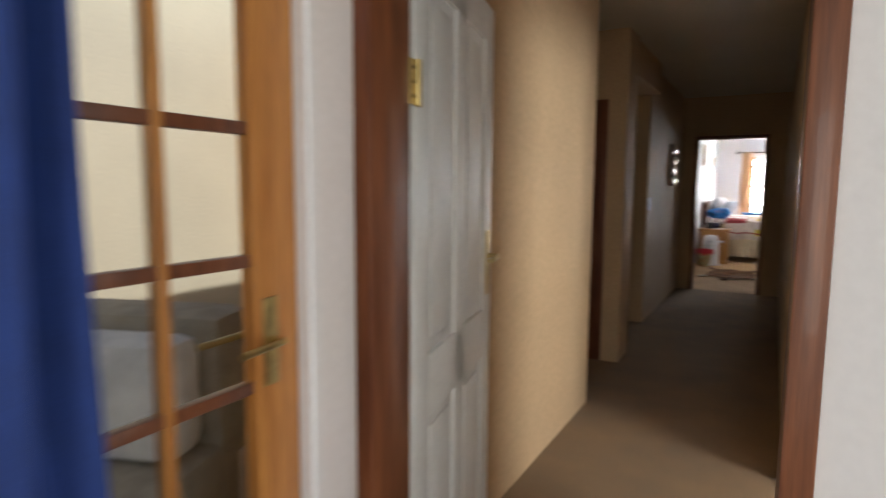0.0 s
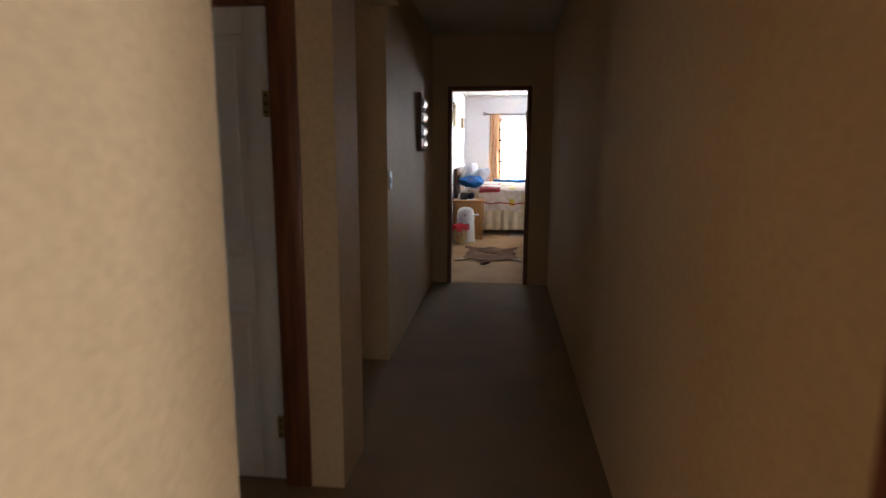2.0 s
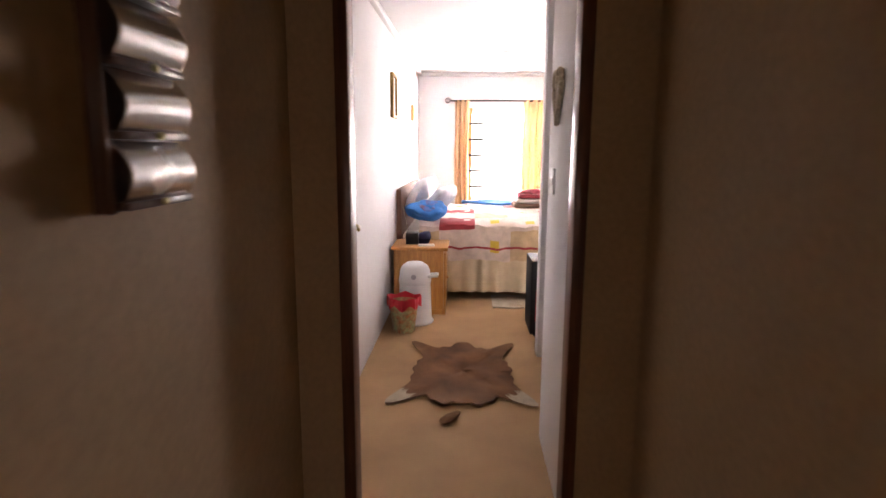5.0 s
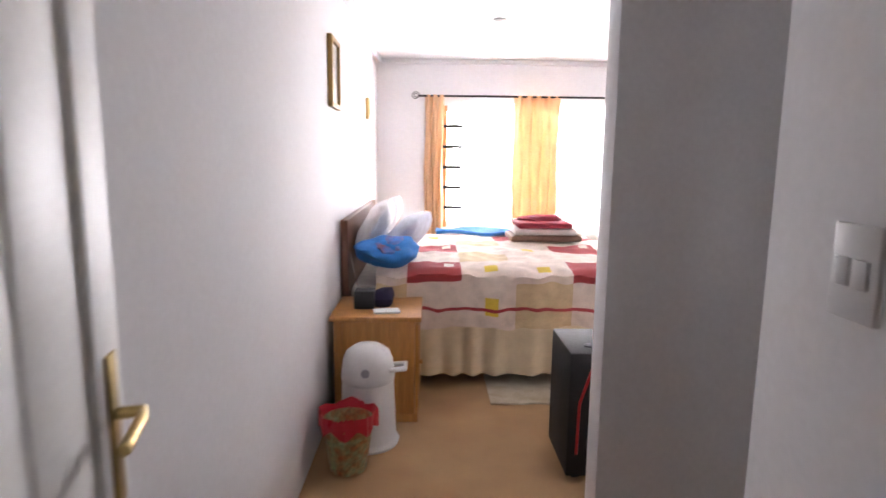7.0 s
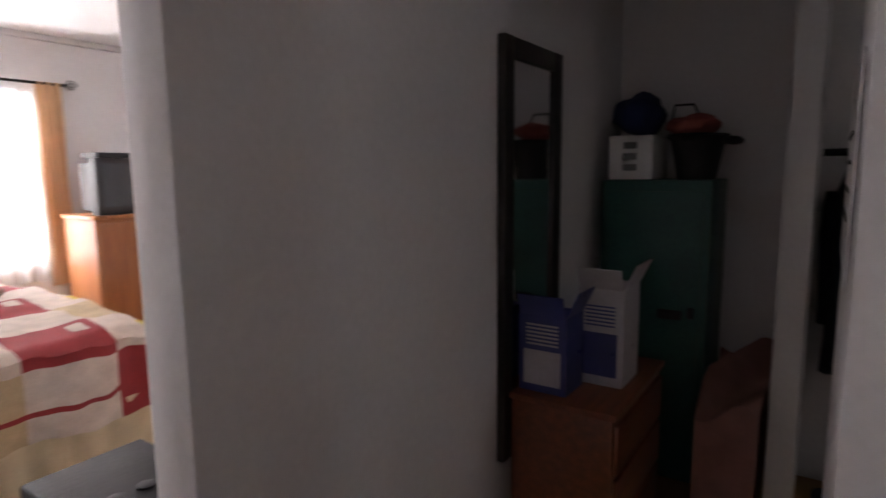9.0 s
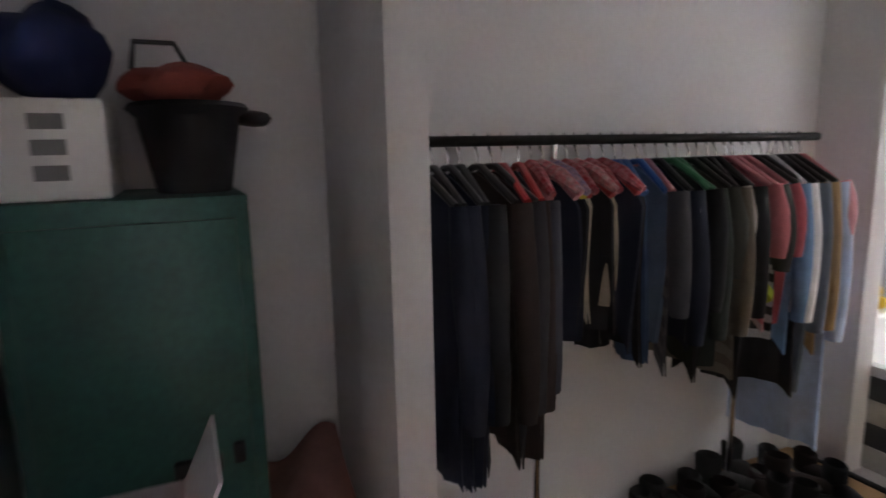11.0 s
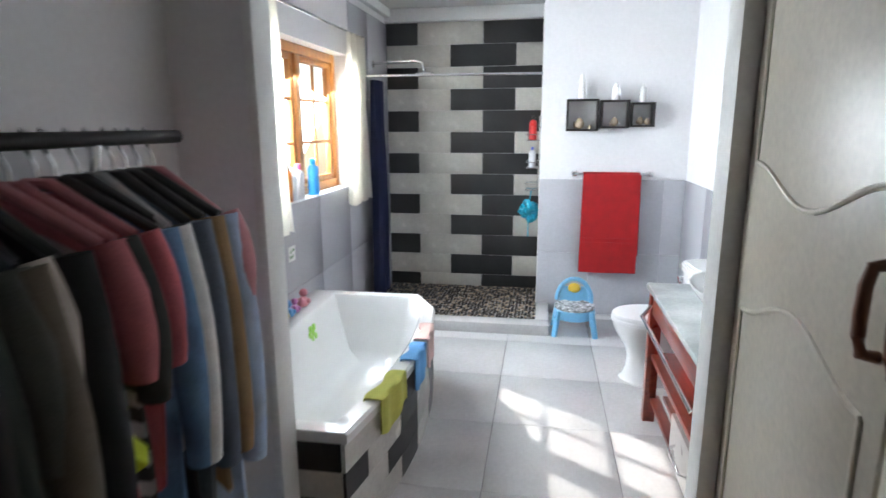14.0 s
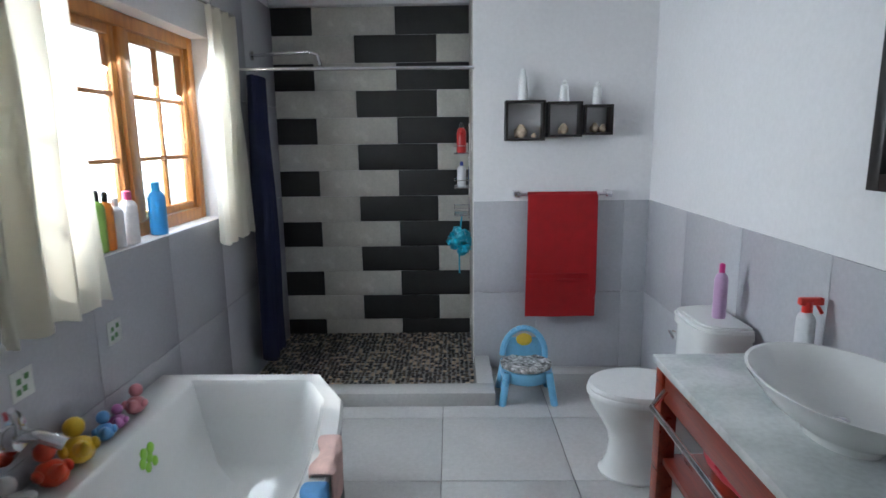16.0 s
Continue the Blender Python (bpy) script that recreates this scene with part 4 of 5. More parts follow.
def garment(y, colour, length, hanger, wide=0.22, sleeve=0.0, stripe=None, lean=0.0, seed=0, thick=0.022, drop=0.0):
    """A garment on a hanger, seen edge-on along the rail."""
    d = thing("hanging_garment", pose(2.86, y, 1.53, 0, 0, random.uniform(-12, 12) + lean), "dark and coloured clothing hanging on the long rail" if not stripe else "patterned shirt hanging on the long rail", "clothing", "clothes on the rail")
    base, other = cloth(*colour), cloth(*(stripe or colour))
    k = Mesh()

    def half(sgn):
        def fn(u, v):
            x = (u * 2 - 1)
            top = -0.09 - drop - 0.09 * abs(x) ** 1.3
            z = top - (length + 0.04 * math.sin(seed + 3 * x)) * v
            w = wide * (0.55 + 0.45 * min(1, v * 6 + 0.6 + abs(x) * 0.2)) * (1 - 0.05 * math.sin(v * 2.5 + seed) - 0.08 * v * (seed % 1.0))
            yy = sgn * (thick * (1 - 0.65 * abs(x) ** 3) * (0.55 + 0.45 * v)) + 0.016 * math.sin(5 * x + seed + 2.2 * v) * v + 0.008 * math.sin(13 * x + 2 * seed) * v
            return (x * w, yy, z)
        return fn

    pick = (lambda u, v: other if int(v * 18) % 2 else base) if stripe else None
    k.sheet(half(1), 14, 18, base, 0.004, pick)
    k.sheet(half(-1), 14, 18, base, -0.004, pick)
    k.done("cloth", d)
    if sleeve:
        for sgn in (-1, 1):
            s = Mesh()
            n = 8
            pts = [(sgn * (wide * 0.92 + 0.035 * math.sin(i / n * 2)), 0.004 * math.sin(0.7 * i + seed) + 0.015 * sgn, -0.17 - drop - sleeve * i / n) for i in range(n + 1)]
            s.tube(pts, 0.05, base, 10, [0.024 + 0.016 * (1 - abs(i / n - 0.35)) for i in range(n + 1)])
            s.done("sleeve", d)
    h = Mesh()
    h.tube([(-0.0, 0, 0.012), (0.016, 0, 0.022), (0.022, 0, 0.0), (0.0, 0, -0.045), (0, 0, -0.075)], 0.004, CHROME, 6)
    h.tube([(-0.2 * wide / 0.22, 0, -0.17), (-0.02, 0, -0.075), (0.02, 0, -0.075), (0.2 * wide / 0.22, 0, -0.17)], 0.012, plastic(*hanger), 8)
    if hanger[0] > 0.4 and not sleeve:
        h.tube([(-0.17, 0, -0.155), (-0.09, 0.008, -0.105), (0, 0, -0.082), (0.09, -0.008, -0.105), (0.17, 0, -0.155)], 0.02, FLORAL[int(seed * 10) % 3], 8, [0.012, 0.024, 0.026, 0.024, 0.012])
    h.done("hanger", d)
    return d


random.seed(11)
BLK, NVY, BRN, DKG = (0.012, 0.012, 0.014), (0.012, 0.016, 0.032), (0.028, 0.018, 0.016), (0.02, 0.026, 0.022)
REDH, BLUH, PNKH, GRNH, DKH = (0.45, 0.03, 0.03), (0.03, 0.12, 0.4), (0.55, 0.2, 0.22), (0.05, 0.2, 0.1), (0.03, 0.03, 0.03)
RACK = [
    (NVY, .80, DKH, .25, .6, None), (NVY, .84, DKH, .25, .62, None), (NVY, .78, DKH, .25, .6, None), (BLK, .76, DKH, .26, .6, None), (BRN, .76, DKH, .26, .62, None),
    (BRN, .76, DKH, .25, .6, None), ((.03, .028, .035), .74, REDH, .25, .6, None), ((.035, .035, .05), .66, REDH, .24, .55, None), (BLK, .62, PNKH, .2, 0, None), (NVY, .60, PNKH, .2, 0, None), (BLK, .55, (.6, .45, .03), .2, 0, None),
    ((.42, .36, .27), .55, REDH, .18, 0, None), (BLK, .60, REDH, .2, 0, None), ((.3, .25, .19), .5, PNKH, .18, 0, None), (NVY, .66, REDH, .2, 0, None), (BLK, .72, BLUH, .2, 0, None),
    ((.05, .09, .17), .72, BLUH, .19, 0, None), ((.09, .13, .2), .60, BLUH, .19, 0, None), ((.06, .06, .07), .75, PNKH, .22, .4, (.16, .15, .16)), (NVY, .7, DKH, .23, .5, None), (DKG, .78, GRNH, .23, .5, None),
    (BLK, .8, GRNH, .22, .4, None), ((.07, .07, .06), .62, DKH, .22, .3, (.3, .3, .28)), ((.10, .08, .06), .7, DKH, .23, .5, (.22, .19, .16)), ((.35, .3, .27), .5, DKH, .2, .25, None), (BLK, .74, DKH, .22, .45, None), ((.4, .12, .14), .55, PNKH, .22, .25, (.6, .45, .45)), ((.03, .03, .03), .6, PNKH, .22, .3, (.5, .5, .5)),
    ((.35, .08, .10), .48, PNKH, .22, .25, None), ((.13, .24, .42), .62, DKH, .23, .5, None), (BLK, .85, DKH, .22, .5, None), ((.6, .6, .6), .5, CHROME and (.6, .6, .6), .23, .5, None), ((.10, .12, .16), .75, DKH, .23, .55, None), ((.26, .17, .09), .65, DKH, .23, .55, None), ((.36, .45, .60), 1.1, DKH, .24, .6, None), ((.5, .24, .27), .42, PNKH, .23, .22, None),
]
for i, (c_, ln, hg, w_, sl, st) in enumerate(RACK):
    garment(1.02 - i * 0.047 + random.uniform(-0.008, 0.008), tuple(q * 1.5 for q in c_), ln - (0.16 if 8 <= i < 23 else 0.0) + random.uniform(-0.03, 0.03), hg, w_ * 0.82, sl, st, 0, i * 1.7)
k = Mesh()
k.sheet(lambda u, v: (2.68 + 0.03 * math.sin(8 * v), -0.185 - 0.05 * u, 1.12 - 0.16 * v - 0.05 * u), 4, 6, cloth(0.5, 0.6, 0.03), 0.006)
tagged(k.done("hi_vis_strip"), "bright yellow-green cloth strip among the clothes", "clothing")


def shoe(at, m, tall=0.0):
    d = thing("shoe", at, "dark worn shoe lying under the clothes rail", "shoe", "shoes under the rail")
    k = Mesh()
    k.blob((0.05, 0, 0.045), (0.13, 0.048, 0.045), m, lump=0.15)
    k.lathe([(0.045, 0.03), (0.048, 0.09 + tall), (0.04, 0.10 + tall), (0.03, 0.05)], m, (-0.05, 0, 0), 14, 1.2, 0.95)
    k.done("upper", d)
    k = Mesh()
    k.blob((0.03, 0, 0.012), (0.155, 0.052, 0.014), BLACKPLASTIC)
    k.done("sole", d)


random.seed(5)
for i in range(26):
    y = 1.0 - i * 0.045 if i < 6 else (0.42 if i < 8 else 0.05 - (i - 8) * 0.053)
    x = 2.70 + 0.14 * (i % 3) + random.uniform(-0.03, 0.03)
    shoe(pose(x, y, 0.002, 0, 0, random.uniform(130, 230)), (cloth(*BLK), cloth(*BRN), cloth(0.05, 0.05, 0.05))[i % 3], random.choice((0, 0, 0.02, 0.05)))

# wardrobe with arched cream doors
IVORY = mat("ivory_gloss_paint", (0.66, 0.60, 0.50), 0.35, vary=0.05, scale=3, bump=0.02)
wd = thing("built_in_wardrobe", pose(0, 0, 0), "ivory painted wardrobe with arched door panels", "wardrobe")
k = Mesh()
k.box((0.88, -1.035, 0), (1.42, 0.62, 2.5), IVORY, 0.003)
k.done("body", wd)
for i, (y, dw) in enumerate(((-1.02, 0.71), (-0.30, 0.46), (0.17, 0.44))):
    dr = Mesh()
    dr.box((1.423, y, 0.06), (1.443, y + dw, 2.42), IVORY, 0.004)
    for z0, z1, bow in ((0.16, 1.08, 0.08), (1.46, 2.30, -0.08)):
        def edge(s, zb, b):
            return (1.4425, y + 0.06 + (dw - 0.12) * s, zb + b * math.sin(math.pi * s) ** 2)
        dr.tube([edge(q / 14, z1 if bow > 0 else z0, bow) for q in range(15)], 0.007, IVORY, 8)
        dr.tube([edge(q / 14, z0 if bow > 0 else z1, 0) for q in range(15)], 0.007, IVORY, 8)
        for s in (0, 1):
            dr.tube([edge(s, z0, 0), edge(s, z1, 0)], 0.007, IVORY, 8)
    leaf = dr.done("door", wd)
    h = Mesh()
    yy = y + (dw - 0.04 if i != 1 else 0.04)
    h.tube([(1.443, yy, 1.345), (1.470, yy, 1.340), (1.477, yy, 1.31), (1.478, yy, 1.27), (1.477, yy, 1.23), (1.470, yy, 1.20), (1.443, yy, 1.195)], 0.011, wood("handle_wood", (0.2, 0.07, 0.03), (0.1, 0.03, 0.01)))
    tagged(h.done("handle", leaf), "oval brown wooden handle")
structure("trim_bath_opening", [((1.44, -1.15, 0), (1.49, -1.03, 2.45)), ((2.80, -1.15, 0), (2.83, -1.03, 2.45))], "white painted edge trim of bathroom opening", "trim", DOORPAINT, 0.003)
structure("threshold_strip", [((1.48, -1.06, 0.0), (3.05, -1.025, 0.012))], "dark metal threshold strip between carpet and tile", "threshold", BLACKIRON, 0.003)

jk = thing("hanging_jacket", pose(1.455, 0.40, 1.90), "dark navy and maroon jacket hanging from the wardrobe", "jacket")
k = Mesh()
for y, m_, w_ in ((0.03, cloth(0.014, 0.016, 0.035), 0.085), (-0.05, cloth(0.035, 0.014, 0.022), 0.10)):
    k.sheet(lambda u, v, y=y, w_=w_: (-0.05 + (u - 0.5) * 1.5 * w_ * (0.6 + 0.5 * v), y + 0.03 * math.sin(3 * v + 6 * u), -0.78 * v - 0.05 * abs(u - 0.5)), 10, 14, m_, 0.02)
k.done("body", jk)
k = Mesh()
k.tube([(0.0, 0.05, -0.04), (0.05, 0.07, -0.25), (0.03, 0.08, -0.45), (0.045, 0.075, -0.64)], 0.05, cloth(0.014, 0.016, 0.035), 12, [0.04, 0.065, 0.06, 0.045])
k.done("sleeve", jk)
k = Mesh()
k.tube([(-0.10, 0, 0.0), (-0.06, 0, 0.04), (-0.02, 0, 0.02)], 0.005, CHROME)
k.done("hook", jk)

# mirror, chest, cartons, locker
d = thing("standing_mirror", pose(1.72, 2.028, 0.42), "tall dark framed mirror on the partition wall", "mirror")
k = Mesh()
for a, b in (((0, 0, 0), (0.07, -0.03, 1.5)), ((0.42, 0, 0), (0.49, -0.03, 1.5)), ((0.07, -0.001, 0), (0.42, -0.029, 0.07)), ((0.07, -0.001, 1.43), (0.42, -0.029, 1.5))):
    k.box(a, b, DARKFRAME, 0.004)
k.done("frame", d)
k = Mesh()
k.box((0.07, -0.006, 0.07), (0.42, -0.016, 1.43), MIRROR)
k.done("glass", d)
d = thing("chest_of_drawers", pose(1.76, 1.62, 0), "red-brown wooden chest against the dressing room wall", "chest of drawers")
CH = wood("red_brown_wood", (0.24, 0.07, 0.03), (0.14, 0.04, 0.018), 0.4, 0.2, "x")
k = Mesh()
k.box((0, 0, 0.04), (0.62, 0.37, 0.66), CH, 0.004)
k.box((-0.015, -0.015, 0.66), (0.635, 0.372, 0.685), CH, 0.004)
k.done("body", d)
for z in (0.08, 0.27, 0.46):
    k = Mesh()
    k.box((0.02, -0.014, z), (0.60, 0.0, z + 0.17), CH, 0.004)
    k.done("drawer", d)


def carton(name, at, size, m, m2, label):
    d = thing(name, at, label, "box")
    x, y, z = size
    k = Mesh()
    t = 0.005
    for a, b in (((0, 0, 0), (x, y, t)), ((0, 0, t), (t, y, z)), ((x - t, 0, t), (x, y, z)), ((t, 0, t), (x - t, t, z)), ((t, y - t, t), (x - t, y, z))):
        k.box(a, b, m)
    k.done("body", d)
    k = Mesh()
    k.box((-0.002, 0.02, z * 0.1), (0.0, y - 0.02, z * 0.55), m2)
    for i in range(6):
        k.box((-0.003, 0.03, z * 0.62 + i * 0.014), (0.0, y - 0.03, z * 0.62 + i * 0.014 + 0.006), m2)
    k.done("print", d)
    k = Mesh()
    k.box((t, 0, 0), (x - t, t, 0.10), m, turn=pose(0, 0, z, 25, 0, 0))
    k.box((0, t, 0), (t, y - t, 0.08), m, turn=pose(0, 0, z, 0, -20, 0))
    k.done("flap", d)


PW, PB2 = plastic(0.55, 0.52, 0.55), plastic(0.05, 0.06, 0.22)
carton("carton", pose(1.98, 1.66, 0.685), (0.20, 0.17, 0.36), PW, PB2, "tall open white and blue carton on the chest")
carton("carton", pose(1.80, 1.80, 0.685), (0.16, 0.18, 0.28), PB2, PW, "dark blue printed carton on the chest")
d = thing("steel_locker", pose(2.66, 1.50, 0), "dark green painted steel cabinet in the corner", "locker")
k = Mesh()
k.box((0, 0, 0.03), (0.41, 0.48, 1.42), GREENSTEEL, 0.006)
k.done("body", d)
k = Mesh()
k.box((-0.012, 0.03, 0.08), (0.0, 0.45, 1.37), GREENSTEEL, 0.004)
k.done("door", d)
k = Mesh()
k.box((-0.035, 0.10, 0.80), (-0.012, 0.20, 0.84), BLACKPLASTIC, 0.006)
k.box((-0.03, 0.05, 0.81), (-0.012, 0.075, 0.86), BLACKPLASTIC, 0.006)
k.done("handle", d)
k = Mesh()
k.box((0, 0, 0), (0.28, 0.20, 0.20), WHITEPLASTIC, 0.006)
for i in range(3):
    k.box((-0.003, 0.07, 0.04 + 0.05 * i), (0.0, 0.13, 0.07 + 0.05 * i), plastic(0.15, 0.15, 0.16))
tagged(k.done("white_box", at=pose(2.68, 1.76, 1.422)), "white carton on top of the green cabinet", "box")
k = Mesh()
k.lathe([(0.11, 0), (0.15, 0.17), (0.18, 0.19), (0.17, 0.20), (0.10, 0.18)], BLACKPLASTIC, (0, 0, 0), 20, 1, 0.75)
k.blob((0.0, -0.14, 0.17), (0.05, 0.05, 0.02), BLACKPLASTIC, lump=0.3)
tagged(k.done("black_tub", at=pose(2.84, 1.60, 1.422)), "black plastic tub on top of the green cabinet", "tub")
k = Mesh()
k.blob((0, 0, 0.10), (0.14, 0.11, 0.10), cloth(0.015, 0.025, 0.10), lump=0.3, sub=3)
tagged(k.done("blue_bag", at=pose(2.82, 1.86, 1.622)), "dark blue soft bag on top of the carton", "bag")
k = Mesh()
k.blob((0, 0, 0.05), (0.12, 0.11, 0.05), cloth(0.42, 0.10, 0.08), lump=0.3, sub=3)
k.tube([(-0.03, 0.09, 0.08), (-0.03, 0.08, 0.14), (-0.03, 0.0, 0.14), (-0.03, -0.03, 0.08)], 0.006, BLACKPLASTIC)
tagged(k.done("red_bag", at=pose(2.84, 1.62, 1.615)), "faded red handbag on top of the tub", "bag")
k = Mesh()
k.sheet(lambda u, v: (2.36 + 0.68 * u, 1.25 + 0.23 * v, 0.50 + 0.12 * u + 0.05 * math.sin(7 * u + 5 * v) - (0.46 if u < 0.04 else 0)), 24, 10, cloth(0.42, 0.20, 0.17), 0.012)
k.box((2.40, 1.26, 0), (3.04, 1.47, 0.47), cloth(0.42, 0.20, 0.17), 0.05)
tagged(k.done("pink_blankets"), "heap of folded pink blankets on the floor", "blankets")
k = Mesh()
k.box((0.85, 1.052, 1.32), (1.30, 1.056, 1.62), plastic(0.7, 0.68, 0.7))
for i in range(4):
    k.box((0.95, 1.056, 1.40 + 0.04 * i), (1.2, 1.058, 1.406 + 0.04 * i), BLACKPLASTIC)
tagged(k.done("paper_notice"), "white printed paper sheet pinned to the wall", "paper")

# ---- bedroom ----
bed = thing("double_bed", pose(0, 0, 0), "double bed with patchwork duvet and pleated cream valance", "bed")
HEAD = wood("dark_headboard", (0.16, 0.06, 0.03), (0.08, 0.03, 0.015))
k = Mesh()
k.box((-0.68, 3.62, 0.12), (-0.63, 5.52, 1.12), HEAD, 0.01)
tagged(k.done("headboard", bed), "dark wooden headboard")
k = Mesh()
k.box((-0.63, 3.66, 0.10), (1.40, 5.48, 0.42), HEAD, 0.01)
for x in (-0.5, 1.3):
    for y in (3.75, 5.4):
        k.box((x - 0.03, y - 0.03, 0), (x + 0.03, y + 0.03, 0.10), HEAD)
k.done("base", bed)
k = Mesh()
k.box((-0.62, 3.63, 0.42), (1.42, 5.5, 0.70), cloth(0.7, 0.66, 0.6), 0.05)
k.done("mattress", bed)
VAL = mat("cream_valance", (0.68, 0.56, 0.38), 0.9, vary=0.06, scale=10, bump=0.1, grain=250)
k = Mesh()
k.sheet(lambda u, v: (-0.62 + 2.06 * u, 3.60 + 0.022 * math.sin(u * 75 + 1.5 * math.sin(u * 17)) * (0.15 + v) + 0.014 * noise.noise((u * 30, v, 5.0)), 0.50 - 0.40 * v), 170, 4, VAL, 0.003)
k.sheet(lambda u, v: (1.46 + 0.022 * math.sin(u * 70 + 1.5 * math.sin(u * 15)) * (0.15 + v), 3.60 + 1.9 * u, 0.50 - 0.40 * v), 150, 4, VAL, 0.003)
tagged(k.done("valance", bed), "gathered cream valance")
DUV, MAR, TAN_, YEL = cloth(0.72, 0.60, 0.52), cloth(0.36, 0.04, 0.045), cloth(0.60, 0.45, 0.27), cloth(0.70, 0.50, 0.06)


def duvet_fn(u, v):
    x = -0.45 + 1.98 * u
    s = v * 2.55
    wr = 0.014 * noise.noise((x * 4, s * 4, 0)) + 0.008 * noise.noise((x * 11, s * 9, 3))
    foot = max(0, x - 1.36)
    z = 0.80 + wr * 1.6 - foot * 1.6
    xx = min(x, 1.47 + 0.02 * math.sin(s * 9))
    if s < 0.36:
        return (xx, 3.57 - 0.02 * math.sin(x * 14) + wr * 1.5, z - (0.36 - s) * 0.98 - 0.02)
    if s < 2.2:
        e = min(1, (s - 0.36) / 0.12)
        return (xx, 3.57 + (s - 0.36) * 1.04, z - 0.03 * (1 - e) ** 2 + 0.03 * math.sin((s - 0.36) / 1.84 * math.pi))
    return (xx, 5.50 + wr, z - (s - 2.2) * 0.98)


def duvet_pick(u, v):
    x, s = -0.45 + 1.98 * u, v * 2.55
    if 0.11 < s < 0.14:
        return MAR
    c, r = int((x + 0.62) / 0.36), int((s + 0.02) / 0.32)
    fx, fs = (x + 0.62) % 0.36 / 0.36, (s + 0.02) % 0.32 / 0.32
    if (c, r) in PATCH_RED:
        return DUV if (0.68 < fx < 0.86 and 0.62 < fs < 0.88) else MAR
    if (c, r) in PATCH_TAN:
        return TAN_
    if (c, r) in PATCH_DOT and 0.4 < fx < 0.66 and 0.35 < fs < 0.68:
        return YEL
    return DUV


PATCH_RED = {(1, 1), (4, 1), (4, 3), (1, 3), (3, 5), (5, 5), (0, 5), (5, 0)}
PATCH_TAN = {(3, 0), (0, 0), (2, 2), (5, 2), (2, 4), (4, 5), (0, 2)}
PATCH_DOT = {(3, 1), (5, 1), (2, 1), (0, 3), (3, 3), (5, 3), (1, 5), (2, 0)}
k = Mesh()
k.sheet(duvet_fn, 90, 110, DUV, 0.02, duvet_pick)
tagged(k.done("duvet", bed), "cream duvet with maroon and tan patchwork squares")


def pillow(at, size, m, label):
    k = Mesh()
    made = bmesh.ops.create_icosphere(k.bm, subdivisions=4, radius=1)["verts"]
    for v in made:
        x, y, z = v.co
        f = lambda q: math.copysign(abs(q) ** 0.55, q)
        edge = 1 - 0.6 * max(abs(f(x)), abs(f(y))) ** 4
        v.co = Vector((f(x) * size[0], f(y) * size[1], z * size[2] * edge + 0.012 * noise.noise(v.co * 4)))
    k._finish(made, m, True)
    return tagged(k.done("pillow", at=at), label, "pillow", "pillows on the bed")


WP = cloth(0.78, 0.76, 0.78)
pillow(pose(-0.50, 4.12, 1.02, 0, -62, 0), (0.22, 0.34, 0.09), WP, "white pillow leaning on the headboard")
pillow(pose(-0.28, 4.10, 0.96, 0, -48, -12), (0.22, 0.33, 0.09), cloth(0.62, 0.66, 0.75), "pale blue pillow propped on the bed")
pillow(pose(-0.48, 4.85, 1.0, 0, -60, 0), (0.22, 0.34, 0.09), WP, "white pillow leaning on the headboard")
BL = cloth(0.03, 0.22, 0.62)
k = Mesh()
k.blob((-0.38, 3.80, 0.90), (0.22, 0.24, 0.10), BL, lump=0.25, sub=4)
k.blob((-0.36, 3.74, 0.92), (0.12, 0.16, 0.085), mat("blue_print", (0.03, 0.22, 0.62), 0.9, vary=0.1, scale=14, colour2=(0.25, 0.1, 0.12)), lump=0.3, sub=3)
tagged(k.done("blue_blanket"), "bright blue printed blanket bundled on the bed", "blanket")
k = Mesh()
k.sheet(lambda u, v: (-0.05 + 1.1 * u, 5.20 + 0.30 * v, 0.86 + 0.015 * math.sin(11 * u + 4 * v)), 24, 8, BL, 0.03)
tagged(k.done("blue_throw"), "bright blue throw along the far bed edge", "blanket")
d = thing("folded_blankets", pose(0.86, 4.85, 0.84), "folded maroon, white and brown blankets on bed", "blankets")
for i, c_ in enumerate(((0.22, 0.13, 0.09), (0.6, 0.55, 0.52), (0.32, 0.03, 0.05))):
    k = Mesh()
    k.box((-0.30 + 0.03 * i, -0.20, i * 0.055), (0.30 - 0.04 * i, 0.20, 0.052 + i * 0.055), cloth(*c_), 0.024)
    k.done("blanket", d)
k = Mesh()
k.blob((0.0, 0.05, 0.165), (0.20, 0.13, 0.045), cloth(0.32, 0.03, 0.05), lump=0.3, sub=3)
k.done("rolled_blanket", d)
d = thing("bedside_cabinet", pose(-0.67, 3.11, 0), "pine bedside cabinet with a door facing the room", "cabinet")
k = Mesh()
k.box((0.02, 0, 0.03), (0.48, 0.46, 0.60), PINE, 0.004)
k.box((0, -0.02, 0.60), (0.52, 0.48, 0.63), PINE, 0.005)
k.box((0.0, -0.012, 0), (0.50, 0.472, 0.05), PINE, 0.004)
for y in (-0.008, 0.43):
    k.box((0.03, y, 0.05), (0.07, y + 0.03, 0.60), PINE, 0.003)
k.done("body", d)
k = Mesh()
k.box((0.482, 0.03, 0.07), (0.502, 0.43, 0.57), PINE, 0.004)
k.box((0.50, 0.09, 0.13), (0.508, 0.37, 0.51), PINE, 0.006)
k.lathe([(0.006, 0), (0.014, 0.012), (0.012, 0.02)], PINE, (0.505, 0.07, 0.34), turn=pose(0, 0, 0, 0, 90, 0))
k.done("door", d)
d = thing("radio", pose(-0.48, 3.30, 0.632), "black radio with raised aerial on the cabinet", "radio")
k = Mesh()
